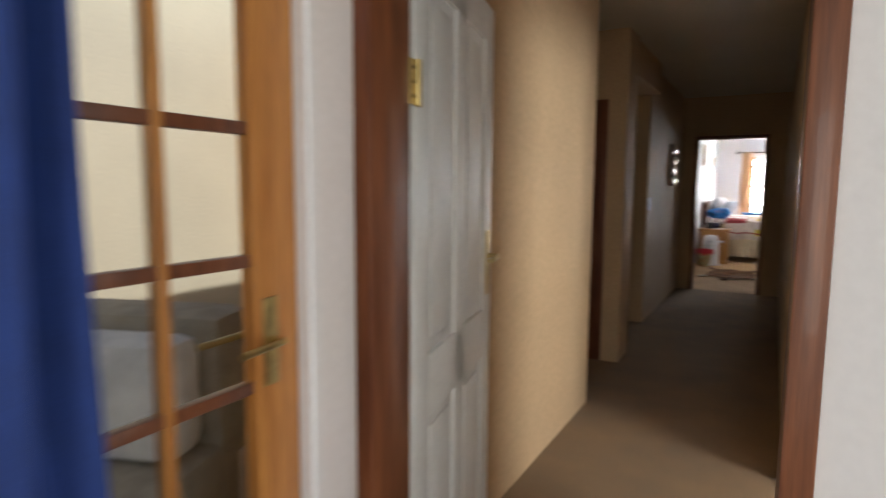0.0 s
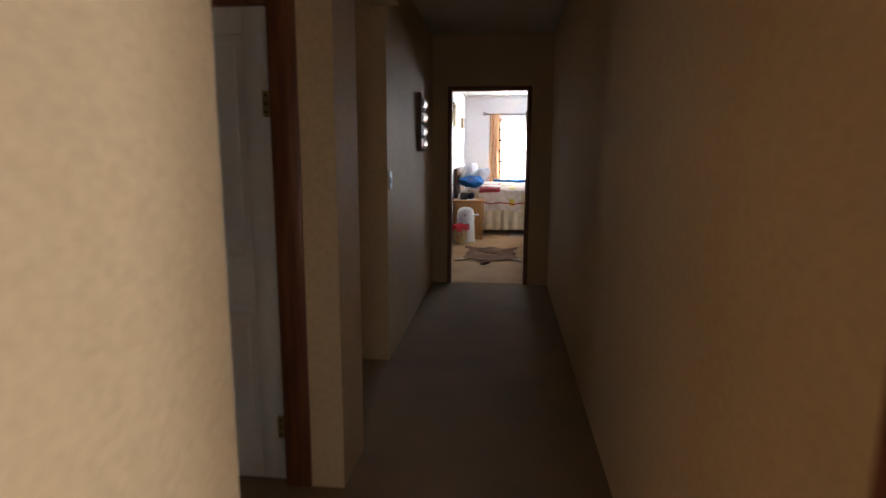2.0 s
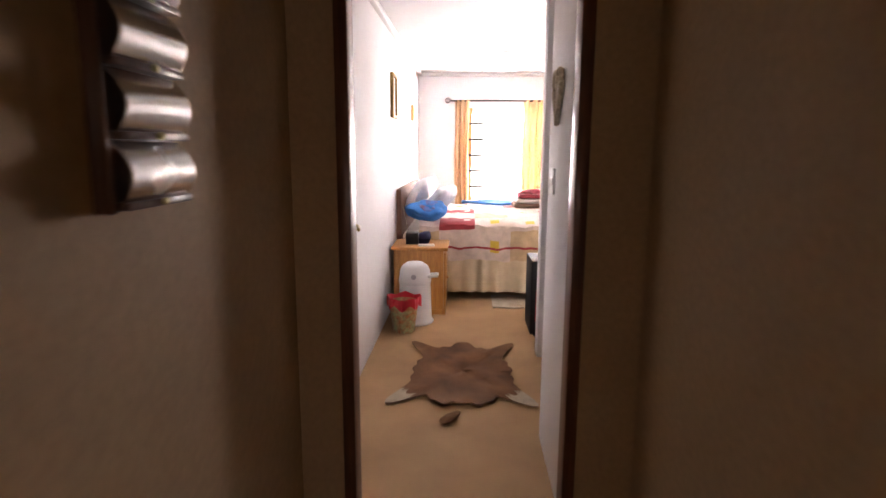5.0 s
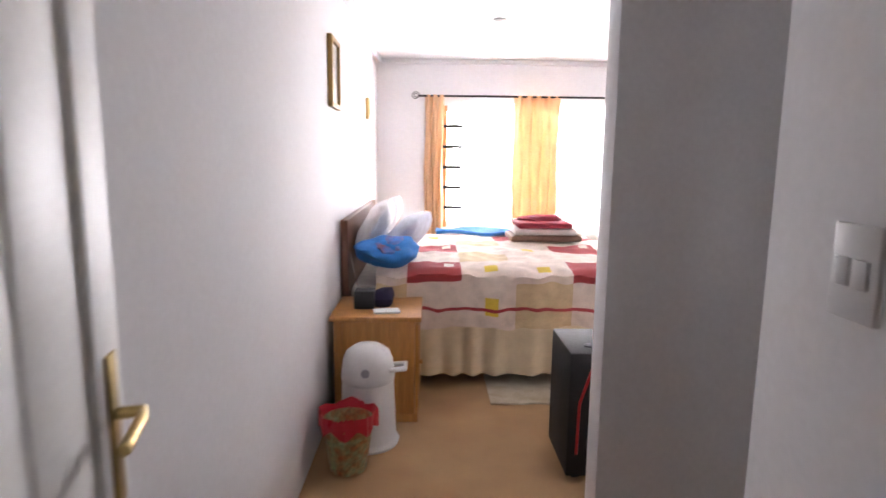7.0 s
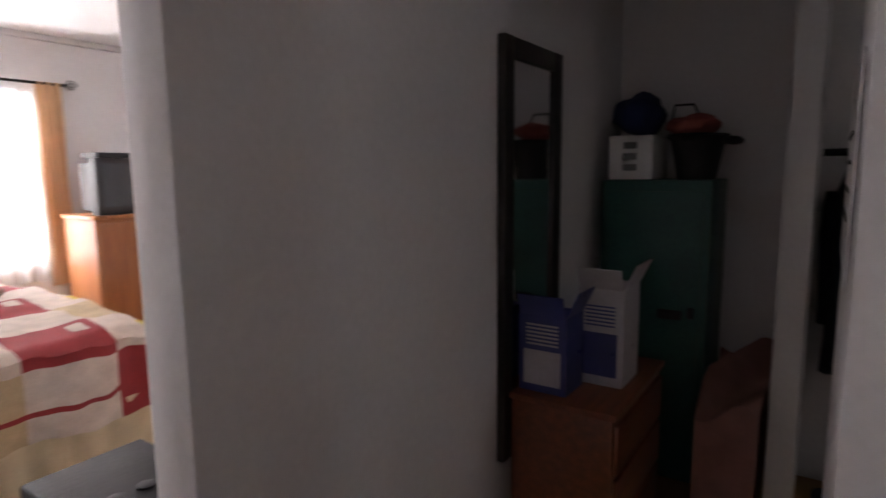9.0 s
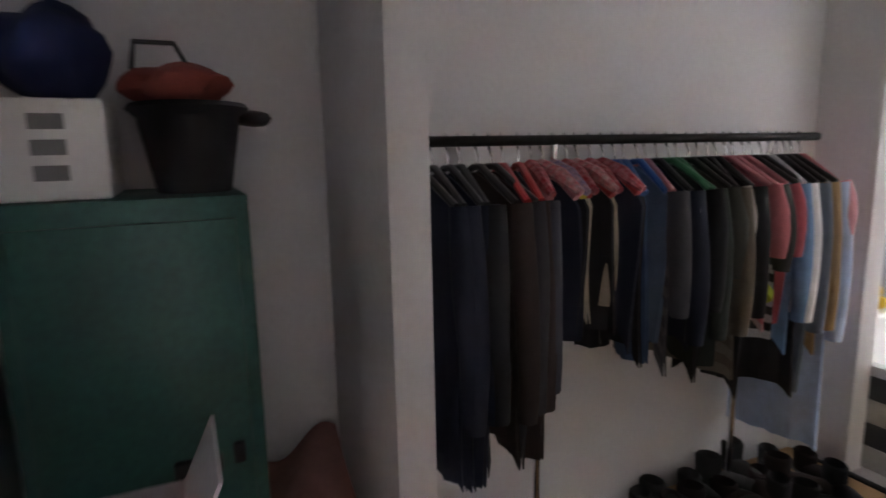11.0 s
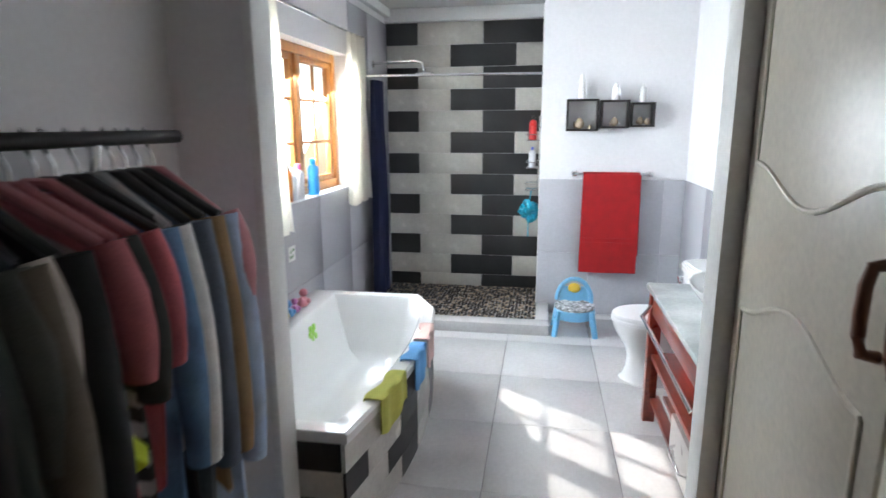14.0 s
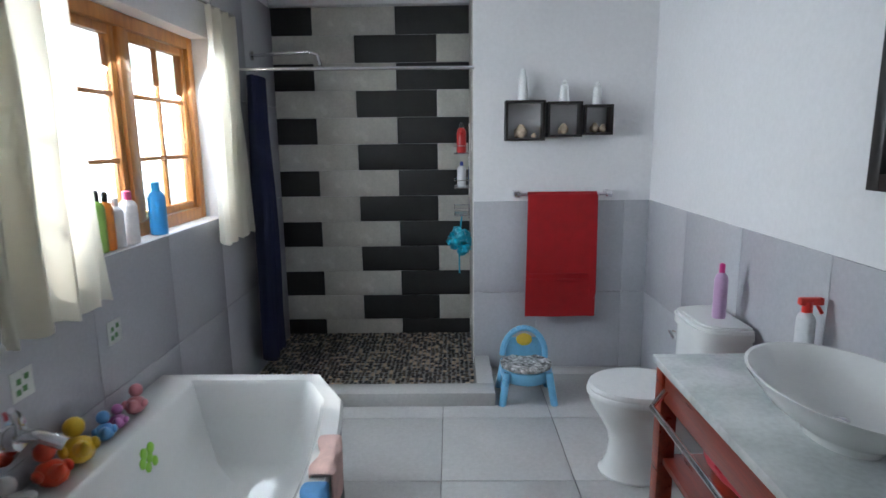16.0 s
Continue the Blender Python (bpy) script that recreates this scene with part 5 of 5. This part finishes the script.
k.box((-0.07, -0.05, 0), (0.05, 0.05, 0.11), BLACKPLASTIC, 0.008)
k.blob((0.09, 0.06, 0.05), (0.09, 0.08, 0.06), cloth(0.02, 0.015, 0.05), lump=0.4)
k.done("body", d)
k = Mesh()
k.tube([(-0.05, 0.03, 0.10), (-0.10, 0.02, 0.34)], 0.003, CHROME, 6)
k.done("aerial", d)
k = Mesh()
k.box((0, 0, 0), (0.15, 0.09, 0.012), WHITEPLASTIC, 0.003)
tagged(k.done("paper_packet", at=pose(-0.42, 3.14, 0.632, 0, 0, 10)), "white flat packet on the cabinet top", "packet")
d = thing("nappy_bin", pose(-0.43, 2.88, 0), "white plastic domed nappy bin beside the cabinet", "bin")
k = Mesh()
k.lathe([(0.16, 0), (0.165, 0.015), (0.155, 0.03), (0.148, 0.04), (0.138, 0.32), (0.136, 0.355)], WHITEPLASTIC, (0, 0, 0), 28)
k.done("body", d)
k = Mesh()
k.lathe([(0.138, 0.352), (0.142, 0.36), (0.142, 0.385), (0.132, 0.46), (0.115, 0.505), (0.075, 0.535), (0.01, 0.545)], WHITEPLASTIC, (0, 0, 0), 28)
k.tube([(0.11, 0.03, 0.42), (0.20, 0.02, 0.43), (0.20, -0.06, 0.43), (0.11, -0.06, 0.42)], 0.014, WHITEPLASTIC)
k.lathe([(0.022, 0), (0.022, 0.012)], plastic(0.45, 0.45, 0.5), (0.0, -0.13, 0.43), turn=pose(0, 0, 0, 90, 0, 0))
k.done("lid", d)
d = thing("waste_bin", pose(-0.50, 2.60, 0), "green patterned waste bin with red plastic liner", "bin")
k = Mesh()
k.lathe([(0.085, 0), (0.09, 0.005), (0.125, 0.26), (0.12, 0.262), (0.085, 0.02), (0.01, 0.015)], mat("green_bin_print", (0.42, 0.52, 0.28), 0.5, vary=0.25, scale=22, colour2=(0.5, 0.16, 0.06)), (0, 0, 0), 28)
k.done("body", d)
k = Mesh()


def liner(u, v):
    a = 2 * math.pi * u
    r = (0.10 + 0.07 * v) if v < 0.5 else 0.135 + 0.010 * math.sin(a * 5) + 0.006 * math.sin(a * 13)
    z = (0.14 + 0.32 * v) if v < 0.5 else 0.30 - 0.16 * (v - 0.5) * (1 + 0.25 * math.sin(a * 7)) + 0.008 * math.sin(a * 5)
    return (r * math.cos(a), r * math.sin(a), z)


k.sheet(liner, 40, 10, plastic(0.65, 0.03, 0.05), 0.002)
tagged(k.done("liner", d), "bright red plastic liner")
d = thing("speaker_cabinet", pose(0.54, 2.46, 0), "black loudspeaker cabinet with red trim", "speaker")
k = Mesh()
k.box((0, 0, 0.03), (0.34, 0.40, 0.64), mat("black_vinyl", (0.014, 0.014, 0.016), 0.7, vary=0.1, scale=12, bump=0.2), 0.012)
for x in (0.04, 0.26):
    k.box((x, 0.05, 0), (x + 0.04, 0.35, 0.03), BLACKPLASTIC)
k.done("body", d)
k = Mesh()
k.tube([(0.10, -0.006, 0.56), (0.05, -0.008, 0.40), (0.045, -0.008, 0.15)], 0.007, plastic(0.6, 0.02, 0.02))
for z in (0.45, 0.2):
    k.lathe([(0.10, 0), (0.10, 0.012), (0.085, 0.004), (0.03, -0.0)], BLACKPLASTIC, (0.19, 0.0, z), turn=pose(0, 0, 0, 90, 0, 0))
k.done("front", d)
k = Mesh()
for x in (0.11, 0.19):
    k.lathe([(0.022, 0), (0.024, 0.008), (0.014, 0.012)], BLACKPLASTIC, (x, 0.10, 0.638))
tagged(k.done("knob", d), "black top sockets")
k = Mesh()
k.sheet(lambda u, v: (0.28 + 0.75 * u, 3.34 + 0.50 * v, 0.014 + 0.004 * math.sin(20 * u + 11 * v)), 20, 14, mat("cream_patterned_rug", (0.62, 0.55, 0.43), 0.95, vary=0.12, scale=9, bump=0.6, grain=200, colour2=(0.45, 0.36, 0.24)), 0.012)
tagged(k.done("bedside_rug"), "cream patterned bedside rug on the carpet", "rug")
HIDE = mat("brown_hide", (0.26, 0.12, 0.05), 0.95, vary=0.2, scale=4, bump=0.8, grain=150, colour2=(0.10, 0.045, 0.02))
HIDEW = mat("pale_hide", (0.6, 0.5, 0.36), 0.95, vary=0.15, scale=8, bump=0.8, grain=150)


def hide_r(a):
    def bump_at(c, high, wide):
        return high * math.exp(-((a - c + math.pi) % (2 * math.pi) - math.pi) ** 2 / wide)

    legs = bump_at(0.80, 0.24, 0.012) + bump_at(2.35, 0.24, 0.012) + bump_at(3.80, 0.27, 0.016) + bump_at(5.62, 0.27, 0.016)
    return 0.46 + legs - bump_at(0.2, 0.06, 0.1) - bump_at(2.95, 0.06, 0.1) + bump_at(1.57, 0.06, 0.03) + 0.02 * math.sin(9 * a) + 0.012 * math.sin(23 * a)


k = Mesh()
k.sheet(lambda u, v: (0.0 + hide_r(2 * math.pi * u) * v * math.cos(2 * math.pi * u) * 0.80, 1.68 + hide_r(2 * math.pi * u) * v * math.sin(2 * math.pi * u) * 1.15, 0.014 + 0.006 * math.sin(18 * u + 7 * v)), 160, 12, HIDE, 0.008, lambda u, v: HIDEW if u > 0.5 and hide_r(2 * math.pi * u) * v > 0.52 else HIDE)
k.blob((-0.06, 0.98, 0.02), (0.035, 0.09, 0.016), HIDE, turn=pose(0, 0, 0, 0, 0, -35), lump=0.3)
tagged(k.done("animal_hide_rug"), "brown animal hide rug with pale legs", "rug")
# bedroom window
d = thing("bedroom_window", pose(0.02, 6.52, 0.75), "wide timber window with horizontal burglar bars", "window")
WF = DOORPAINT
k = Mesh()
for x0, x1 in ((0.0, 0.06), (0.62, 0.68), (1.36, 1.42), (1.99, 2.05)):
    k.box((x0, -0.03, 0), (x1, 0.03, 1.35), ORANGEWOOD if x0 < 0.01 else WF, 0.004)
for z in (0, 1.29):
    k.box((0.06, -0.029, z), (1.99, 0.029, z + 0.06), WF, 0.004)
k.done("frame", d)
for j in range(1, 6):
    k = Mesh()
    k.box((0.0, -0.045, j * 0.225 - 0.018), (2.05, -0.032, j * 0.225 + 0.018), BLACKIRON)
    k.done("bar", d)
k = Mesh()
k.box((0.05, -0.003, 0.05), (2.0, 0.003, 1.3), GLASS)
g = k.done("pane", d)
g.visible_shadow = False
for x0, x1, sd in ((-0.17, 0.03, 1), (0.80, 1.30, 2), (2.08, 2.26, 3)):
    curtain("bedroom_curtain", x0, x1, 0.55, 2.20, 6.38, 3 if x1 - x0 < 0.3 else 5, APRICOT, "apricot eyelet curtain hanging at bedroom window", "x", 0.03, sd, 0, "bedroom curtains")
NET = mat("white_net", (0.9, 0.9, 0.9), 0.9, vary=0.02, scale=20, bump=0.05)
see_through(NET, (0.95, 0.95, 0.95), 0.5)
_n = NET.node_tree.nodes
_clear, _half = _n.new("ShaderNodeBsdfTransparent"), _n.new("ShaderNodeMixShader")
_half.inputs[0].default_value = 0.45
_from = _n["Material Output"].inputs[0].links[0].from_socket
NET.node_tree.links.new(_from, _half.inputs[1])
NET.node_tree.links.new(_clear.outputs[0], _half.inputs[2])
NET.node_tree.links.new(_half.outputs[0], _n["Material Output"].inputs[0])
for x0, x1, sd in ((0.24, 0.86, 4), (1.26, 2.06, 5)):
    net = curtain("net_curtain", x0, x1, 0.60, 2.13, 6.425, 7, NET, "thin white net curtain across the bedroom window", "x", 0.012, sd, 0, "net curtains")
    net.visible_shadow = False
k = Mesh()
k.tube([(-0.24, 6.38, 2.19), (2.32, 6.38, 2.19)], 0.011, BLACKIRON)
for x in (-0.27, 2.35):
    k.tube([(x + 0.045 * (1 - q / 26) * math.cos(q * 0.6), 6.38, 2.19 + 0.045 * (1 - q / 26) * math.sin(q * 0.6)) for q in range(22)], 0.005, BLACKIRON, 6)
tagged(k.done("curtain_rod"), "black iron curtain rod with scroll ends", "curtain rod")
k = Mesh()
k.lathe([(0.05, 0.0), (0.055, -0.008), (0.03, -0.02), (0.012, -0.03)], WHITEPLASTIC, (0.42, 4.6, 2.58), 20)
tagged(k.done("ceiling_rose"), "small white plastic ceiling rose", "ceiling fitting")
structure("cornice_bedroom", [((-0.69, 6.40, 2.53), (3.6, 6.45, 2.58)), ((-0.69, 0.02, 2.53), (-0.64, 6.40, 2.58)), ((0.55, 2.172, 2.53), (3.6, 2.22, 2.58))], "white plaster cornice strip", "trim", CEIL, 0.012)
structure("cornice_bathroom", [((1.99, -4.86, 2.46), (3.43, -4.80, 2.58)), ((3.37, -4.80, 2.50), (3.43, -1.14, 2.58)), ((0.87, -4.15, 2.50), (1.99, -4.09, 2.58)), ((0.87, -4.09, 2.50), (0.93, -1.14, 2.58))], "white plaster cornice strip", "trim", CEIL, 0.015)
d = thing("wooden_chest", pose(2.12, 5.70, 0), "orange-brown wooden chest by the bedroom window", "chest")
CHW = wood("orange_brown_wood", (0.36, 0.13, 0.04), (0.25, 0.08, 0.025))
k = Mesh()
k.box((0, 0, 0.03), (0.7, 0.5, 1.12), CHW, 0.006)
k.box((-0.015, -0.015, 1.12), (0.715, 0.51, 1.15), CHW, 0.005)
k.done("body", d)
for x in (0.02, 0.355):
    k = Mesh()
    k.box((x, -0.014, 0.06), (x + 0.325, 0, 1.09), CHW, 0.004)
    k.done("door", d)
d = thing("television", pose(2.40, 5.92, 1.15, 0, 0, 8), "old grey tube television on the chest", "television")
k = Mesh()
k.box((-0.26, -0.18, 0.0), (0.26, -0.08, 0.44), BLACKPLASTIC, 0.015)
k.prism([(-0.24, -0.08), (0.24, -0.08), (0.15, 0.2), (-0.15, 0.2)], 0.03, 0.40, BLACKPLASTIC)
k.done("body", d)
k = Mesh()
k.box((-0.22, -0.186, 0.06), (0.22, -0.178, 0.40), mat("tv_screen", (0.06, 0.07, 0.08), 0.12, vary=0.05, scale=4, bump=0), 0.004)
k.done("screen", d)
k = Mesh()
k.box((-0.2, -0.12, 0.44), (0.1, 0.08, 0.48), BLACKPLASTIC, 0.004)
tagged(k.done("set_top_box", at=pose(2.40, 5.92, 1.152, 0, 0, 8)), "black set-top box on the television", "box")


def picture(at, w, h, label):
    d = thing("picture_frame", at, label, "picture", "bedroom pictures")
    GOLD = mat("gilt_wood", (0.45, 0.27, 0.07), 0.4, 0.3, 0.1, 20)
    k = Mesh()
    for a, b in (((0, 0, 0), (0.03, 0.03, h)), ((0, w - 0.03, 0), (0.03, w, h)), ((0.001, 0.03, 0), (0.029, w - 0.03, 0.03)), ((0.001, 0.03, h - 0.03), (0.029, w - 0.03, h))):
        k.box(a, b, GOLD, 0.004)
    k.done("frame", d)
    k = Mesh()
    k.box((0.002, 0.03, 0.03), (0.012, w - 0.03, h - 0.03), mat("faded_print", (0.55, 0.52, 0.42), 0.4, vary=0.15, scale=9, colour2=(0.35, 0.34, 0.27)))
    k.done("print", d)


picture(pose(-0.69, 3.32, 1.80), 0.30, 0.40, "gold framed faded picture on the white wall")
picture(pose(-0.69, 5.25, 1.86), 0.15, 0.19, "small gold framed picture on the white wall")
d = thing("heart_ornament", pose(0.415, 0.50, 1.76), "woven cream wicker heart hanging on wall", "ornament")
k = Mesh()
WICK = mat("cream_wicker", (0.6, 0.52, 0.38), 0.8, vary=0.15, scale=30, bump=0.3)
hp = [(-0.012, 0.10 * math.sin(a) ** 3, 0.10 * (13 * math.cos(a) - 5 * math.cos(2 * a) - 2 * math.cos(3 * a) - math.cos(4 * a)) / 13) for a in [2 * math.pi * i / 40 for i in range(41)]]
k.tube(hp, 0.012, WICK, 8)
for j in range(15):
    z = -0.085 + j * 0.0105
    w_ = max(0.008, 0.012 + 0.0062 * j if j < 12 else 0.085 - 0.006 * (j - 12))
    k.tube([(-0.01, -w_, z), (-0.016, 0, z), (-0.01, w_, z)], 0.004, WICK, 6)
k.done("wicker", d)

# ---- hall and lounge ----
CH_RACK = wood("rack_wood", (0.16, 0.06, 0.03), (0.08, 0.03, 0.015))
STEEL = mat("polished_steel", (0.75, 0.73, 0.70), 0.25, 1.0, 0.05, 8, 0.02)
d = thing("letter_rack", pose(-0.59, -1.17, 1.41), "dark wooden wall rack with curved shiny metal plates", "wall rack")
k = Mesh()
k.box((0.0, 0.0, 0.0), (0.018, 0.25, 0.50), CH_RACK, 0.004)
k.box((0.018, 0.0, 0.0), (0.035, 0.014, 0.50), CH_RACK, 0.003)
k.done("board", d)
for j in range(4):
    z = 0.012 + j * 0.118
    k = Mesh()
    k.sheet(lambda u, v, z=z: (0.018 + 0.040 * math.sin(math.pi * (0.12 + 0.8 * u)), 0.022 + 0.22 * v, z + 0.105 * u), 10, 6, STEEL, 0.003)
    tagged(k.done("plate", d), "curved polished metal plate")
    k = Mesh()
    k.box((0.018, 0.022, z - 0.008), (0.050, 0.245, z + 0.006), CH_RACK, 0.003)
    k.lathe([(0.006, 0), (0.008, 0.006), (0.003, 0.01)], BRASS, (0.050, 0.13, z), 10, turn=pose(0, 0, 0, 0, 90, 0))
    k.done("ledge", d)
glazed_door("lounge_glazed_door", 0, 0, 0.78, 2.08, 3, 5, ORANGEWOOD, "orange timber glazed lounge door with small panes").matrix_basis = pose(-4.4, 1.26, 0, 0, 0, 90)
glazed_door("lounge_glazed_door", 0, 0, 0.78, 2.08, 3, 5, ORANGEWOOD, "orange timber glazed lounge door with small panes").matrix_basis = pose(-3.61, 1.26, 0, 0, 0, 90)
casement(pose(-2.918, 1.26, 0.952, 0, 0, 90), "timber lounge window with small bright panes", 0.736, 0.926, 2, 4, ORANGEWOOD, "lounge_window")
curtain("lounge_curtain", -3.95, -3.2, 0.05, 2.2, 1.05, 9, cloth(0.30, 0.24, 0.22), "grey-brown lounge curtain drawn beside the door", "x", 0.04, 1)
SOFA = cloth(0.035, 0.02, 0.016)
d = thing("lounge_sofa", pose(-2.75, -0.35, 0, 0, 0, 0), "dark brown upholstered lounge sofa", "sofa")
for nm, a, b in (("seat", (-0.8, -0.45, 0.06), (0.8, 0.45, 0.42)), ("backrest", (-0.8, 0.25, 0.30), (0.8, 0.5, 0.92)), ("armrest", (-1.0, -0.45, 0.06), (-0.78, 0.5, 0.62)), ("armrest", (0.78, -0.45, 0.06), (1.0, 0.5, 0.62))):
    k = Mesh()
    k.box(a, b, SOFA, 0.09)
    k.done(nm, d)
d = thing("coffee_table", pose(-2.15, -1.3, 0), "reddish wooden coffee table in dim lounge", "table")
k = Mesh()
k.box((-0.55, -0.35, 0.41), (0.55, 0.35, 0.45), CH, 0.006)
k.done("top", d)
for x in (-0.48, 0.44):
    for y in (-0.3, 0.25):
        k = Mesh()
        k.box((x, y, 0), (x + 0.06, y + 0.06, 0.41), CH, 0.004)
        k.done("leg", d)
d = thing("exercise_bike", pose(-3.45, 0.1, 0), "black exercise bicycle near the lounge door", "exercise bike")
k = Mesh()
k.tube([(-0.45, 0, 0.04), (0.0, 0, 0.35), (0.25, 0, 0.95), (0.2, 0, 1.12)], 0.03, BLACKPLASTIC)
k.tube([(0.0, 0, 0.35), (-0.25, 0, 0.85)], 0.03, BLACKPLASTIC)
k.tube([(0.2, -0.25, 1.2), (0.25, -0.1, 1.12), (0.25, 0.1, 1.12), (0.2, 0.25, 1.2)], 0.02, BLACKPLASTIC)
k.tube([(0.3, 0, 0.04), (0.0, 0, 0.35)], 0.03, BLACKPLASTIC)
k.done("frame", d)
k = Mesh()
k.lathe([(0.24, -0.03), (0.25, 0), (0.24, 0.03)], BLACKPLASTIC, (0.18, 0, 0.36), turn=pose(0, 0, 0, 90, 0, 0))
k.done("flywheel", d)
k = Mesh()
k.blob((-0.27, 0, 0.88), (0.14, 0.10, 0.04), BLACKPLASTIC)
k.done("saddle", d)
d = thing("porch_chair", pose(-1.35, -7.7, 0, 0, 0, 20), "grey-brown cushioned porch chair beyond the glass", "chair")
GC = cloth(0.40, 0.35, 0.27)
for nm, a, b, m_ in (("seat", (-0.4, -0.4, 0.2), (0.4, 0.4, 0.5), GC), ("backrest", (-0.4, 0.25, 0.4), (0.4, 0.5, 0.95), GC), ("cushion", (-0.1, 0.05, 0.5), (0.35, 0.25, 0.9), cloth(0.75, 0.73, 0.70)), ("base", (-0.42, -0.42, 0.0), (0.42, 0.48, 0.2), BLACKPLASTIC)):
    k = Mesh()
    k.box(a, b, m_, 0.06)
    k.done(nm, d)

# ---- tiles ----
def piece(cache, size, m, parent, at, turn=(0, 0, 0)):
    key = (tuple(round(q, 3) for q in size), m.name)
    if key not in cache:
        k = Mesh()
        k.box((0, 0, 0), size, m, 0.0015)
        ob = k.done("tile")
        cache[key] = ob.data
    else:
        ob = new("tile", cache[key])
    ob.parent = parent
    ob.matrix_basis = pose(*at, *turn)
    return ob


CACHE = {}
fl = bpy.data.objects["floor_bathroom"]
xs = [0.872] + [x for x in (0.99, 1.59, 2.19, 2.79, 3.39)] + [3.428]
ys = [-4.145] + [-4.02, -3.42, -2.82, -2.22, -1.62] + [-1.065]
for x0, x1 in zip(xs, xs[1:]):
    for y0, y1 in zip(ys, ys[1:]):
        piece(CACHE, (x1 - x0 - 0.004, y1 - y0 - 0.004, 0.008), TILEFLOOR, fl, (x0 + 0.002, y0 + 0.002, -0.004))
sw = bpy.data.objects["wall_bath_south"]
RH = 0.1945
for r in range(13):
    z0 = 2.46 - RH * (r + 1)
    cuts = (0.0, 0.30, 0.90, 1.438) if r % 2 == 0 else (0.0, 0.60, 1.20, 1.438)
    for i, (a, b) in enumerate(zip(cuts, cuts[1:])):
        black = (i != 1) if r % 2 == 0 else (i == 1)
        piece(CACHE, (b - a - 0.003, 0.012, RH - 0.003), TILEBLACK if black else TILEGREY, sw, (3.43 - b + 0.001, -4.862, z0))
for z0, z1 in ((0.0, 0.52), (0.52, 1.12)):
    for x0, x1 in ((0.872, 1.03), (1.03, 1.58), (1.58, 1.992)):
        piece(CACHE, (x1 - x0 - 0.003, 0.010, z1 - z0 - 0.003), TILEWALL, sw, (x0, -4.152, z0 + 0.004))
for r in range(4):
    piece(CACHE, (0.010, 0.66, 0.598), TILEGREY, sw, (1.985, -4.84, 0.06 + r * 0.6 if r < 4 else 0))
ww = bpy.data.objects["wall_bath_west"]
for z0, z1 in ((0.0, 0.52), (0.52, 1.12)):
    y = -4.14
    while y < -1.2:
        y1 = min(y + 0.6, -1.15)
        piece(CACHE, (0.010, y1 - y - 0.003, z1 - z0 - 0.003), TILEWALL, ww, (0.868, y, z0 + 0.004))
        y = y1
we = bpy.data.objects["wall_bath_east"]
for z0, z1 in ((0.0, 0.58), (0.58, 1.095)):
    for y0, y1 in ((-4.84, -4.24), (-4.24, -3.64), (-3.64, -3.04), (-3.04, -2.44), (-2.44, -1.84), (-1.84, -1.15)):
        piece(CACHE, (0.010, y1 - y0 - 0.003, z1 - z0 - 0.003), TILEWALL, we, (3.422, y0, z0 + 0.004))
for z0, z1 in ((1.097, 1.76), (1.76, 2.45)):
    for y0, y1 in ((-4.84, -4.24), (-4.24, -3.76)):
        piece(CACHE, (0.010, y1 - y0 - 0.003, z1 - z0 - 0.003), TILEWALL, we, (3.422, y0, z0 + 0.004))
structure("shower_floor", [((1.99, -4.86, -0.003), (3.42, -3.70, 0.006))], "grey grout bed of the shower floor", "floor", GROUT)
random.seed(9)
k = Mesh()
for i in range(48):
    for j in range(35):
        x, y = 2.01 + i * 0.0295 + random.uniform(-0.006, 0.006), -4.83 + j * 0.0318 + random.uniform(-0.006, 0.006)
        k.blob((x, y, 0.008), (random.uniform(0.011, 0.017), random.uniform(0.010, 0.015), 0.008), (PEBBLE, SHELL, BLACKPLASTIC)[random.choice((0, 0, 1, 2, 2))], sub=1)
tagged(k.done("shower_pebbles"), "brown and black pebble mosaic shower floor", "pebbles", kind="stuff")
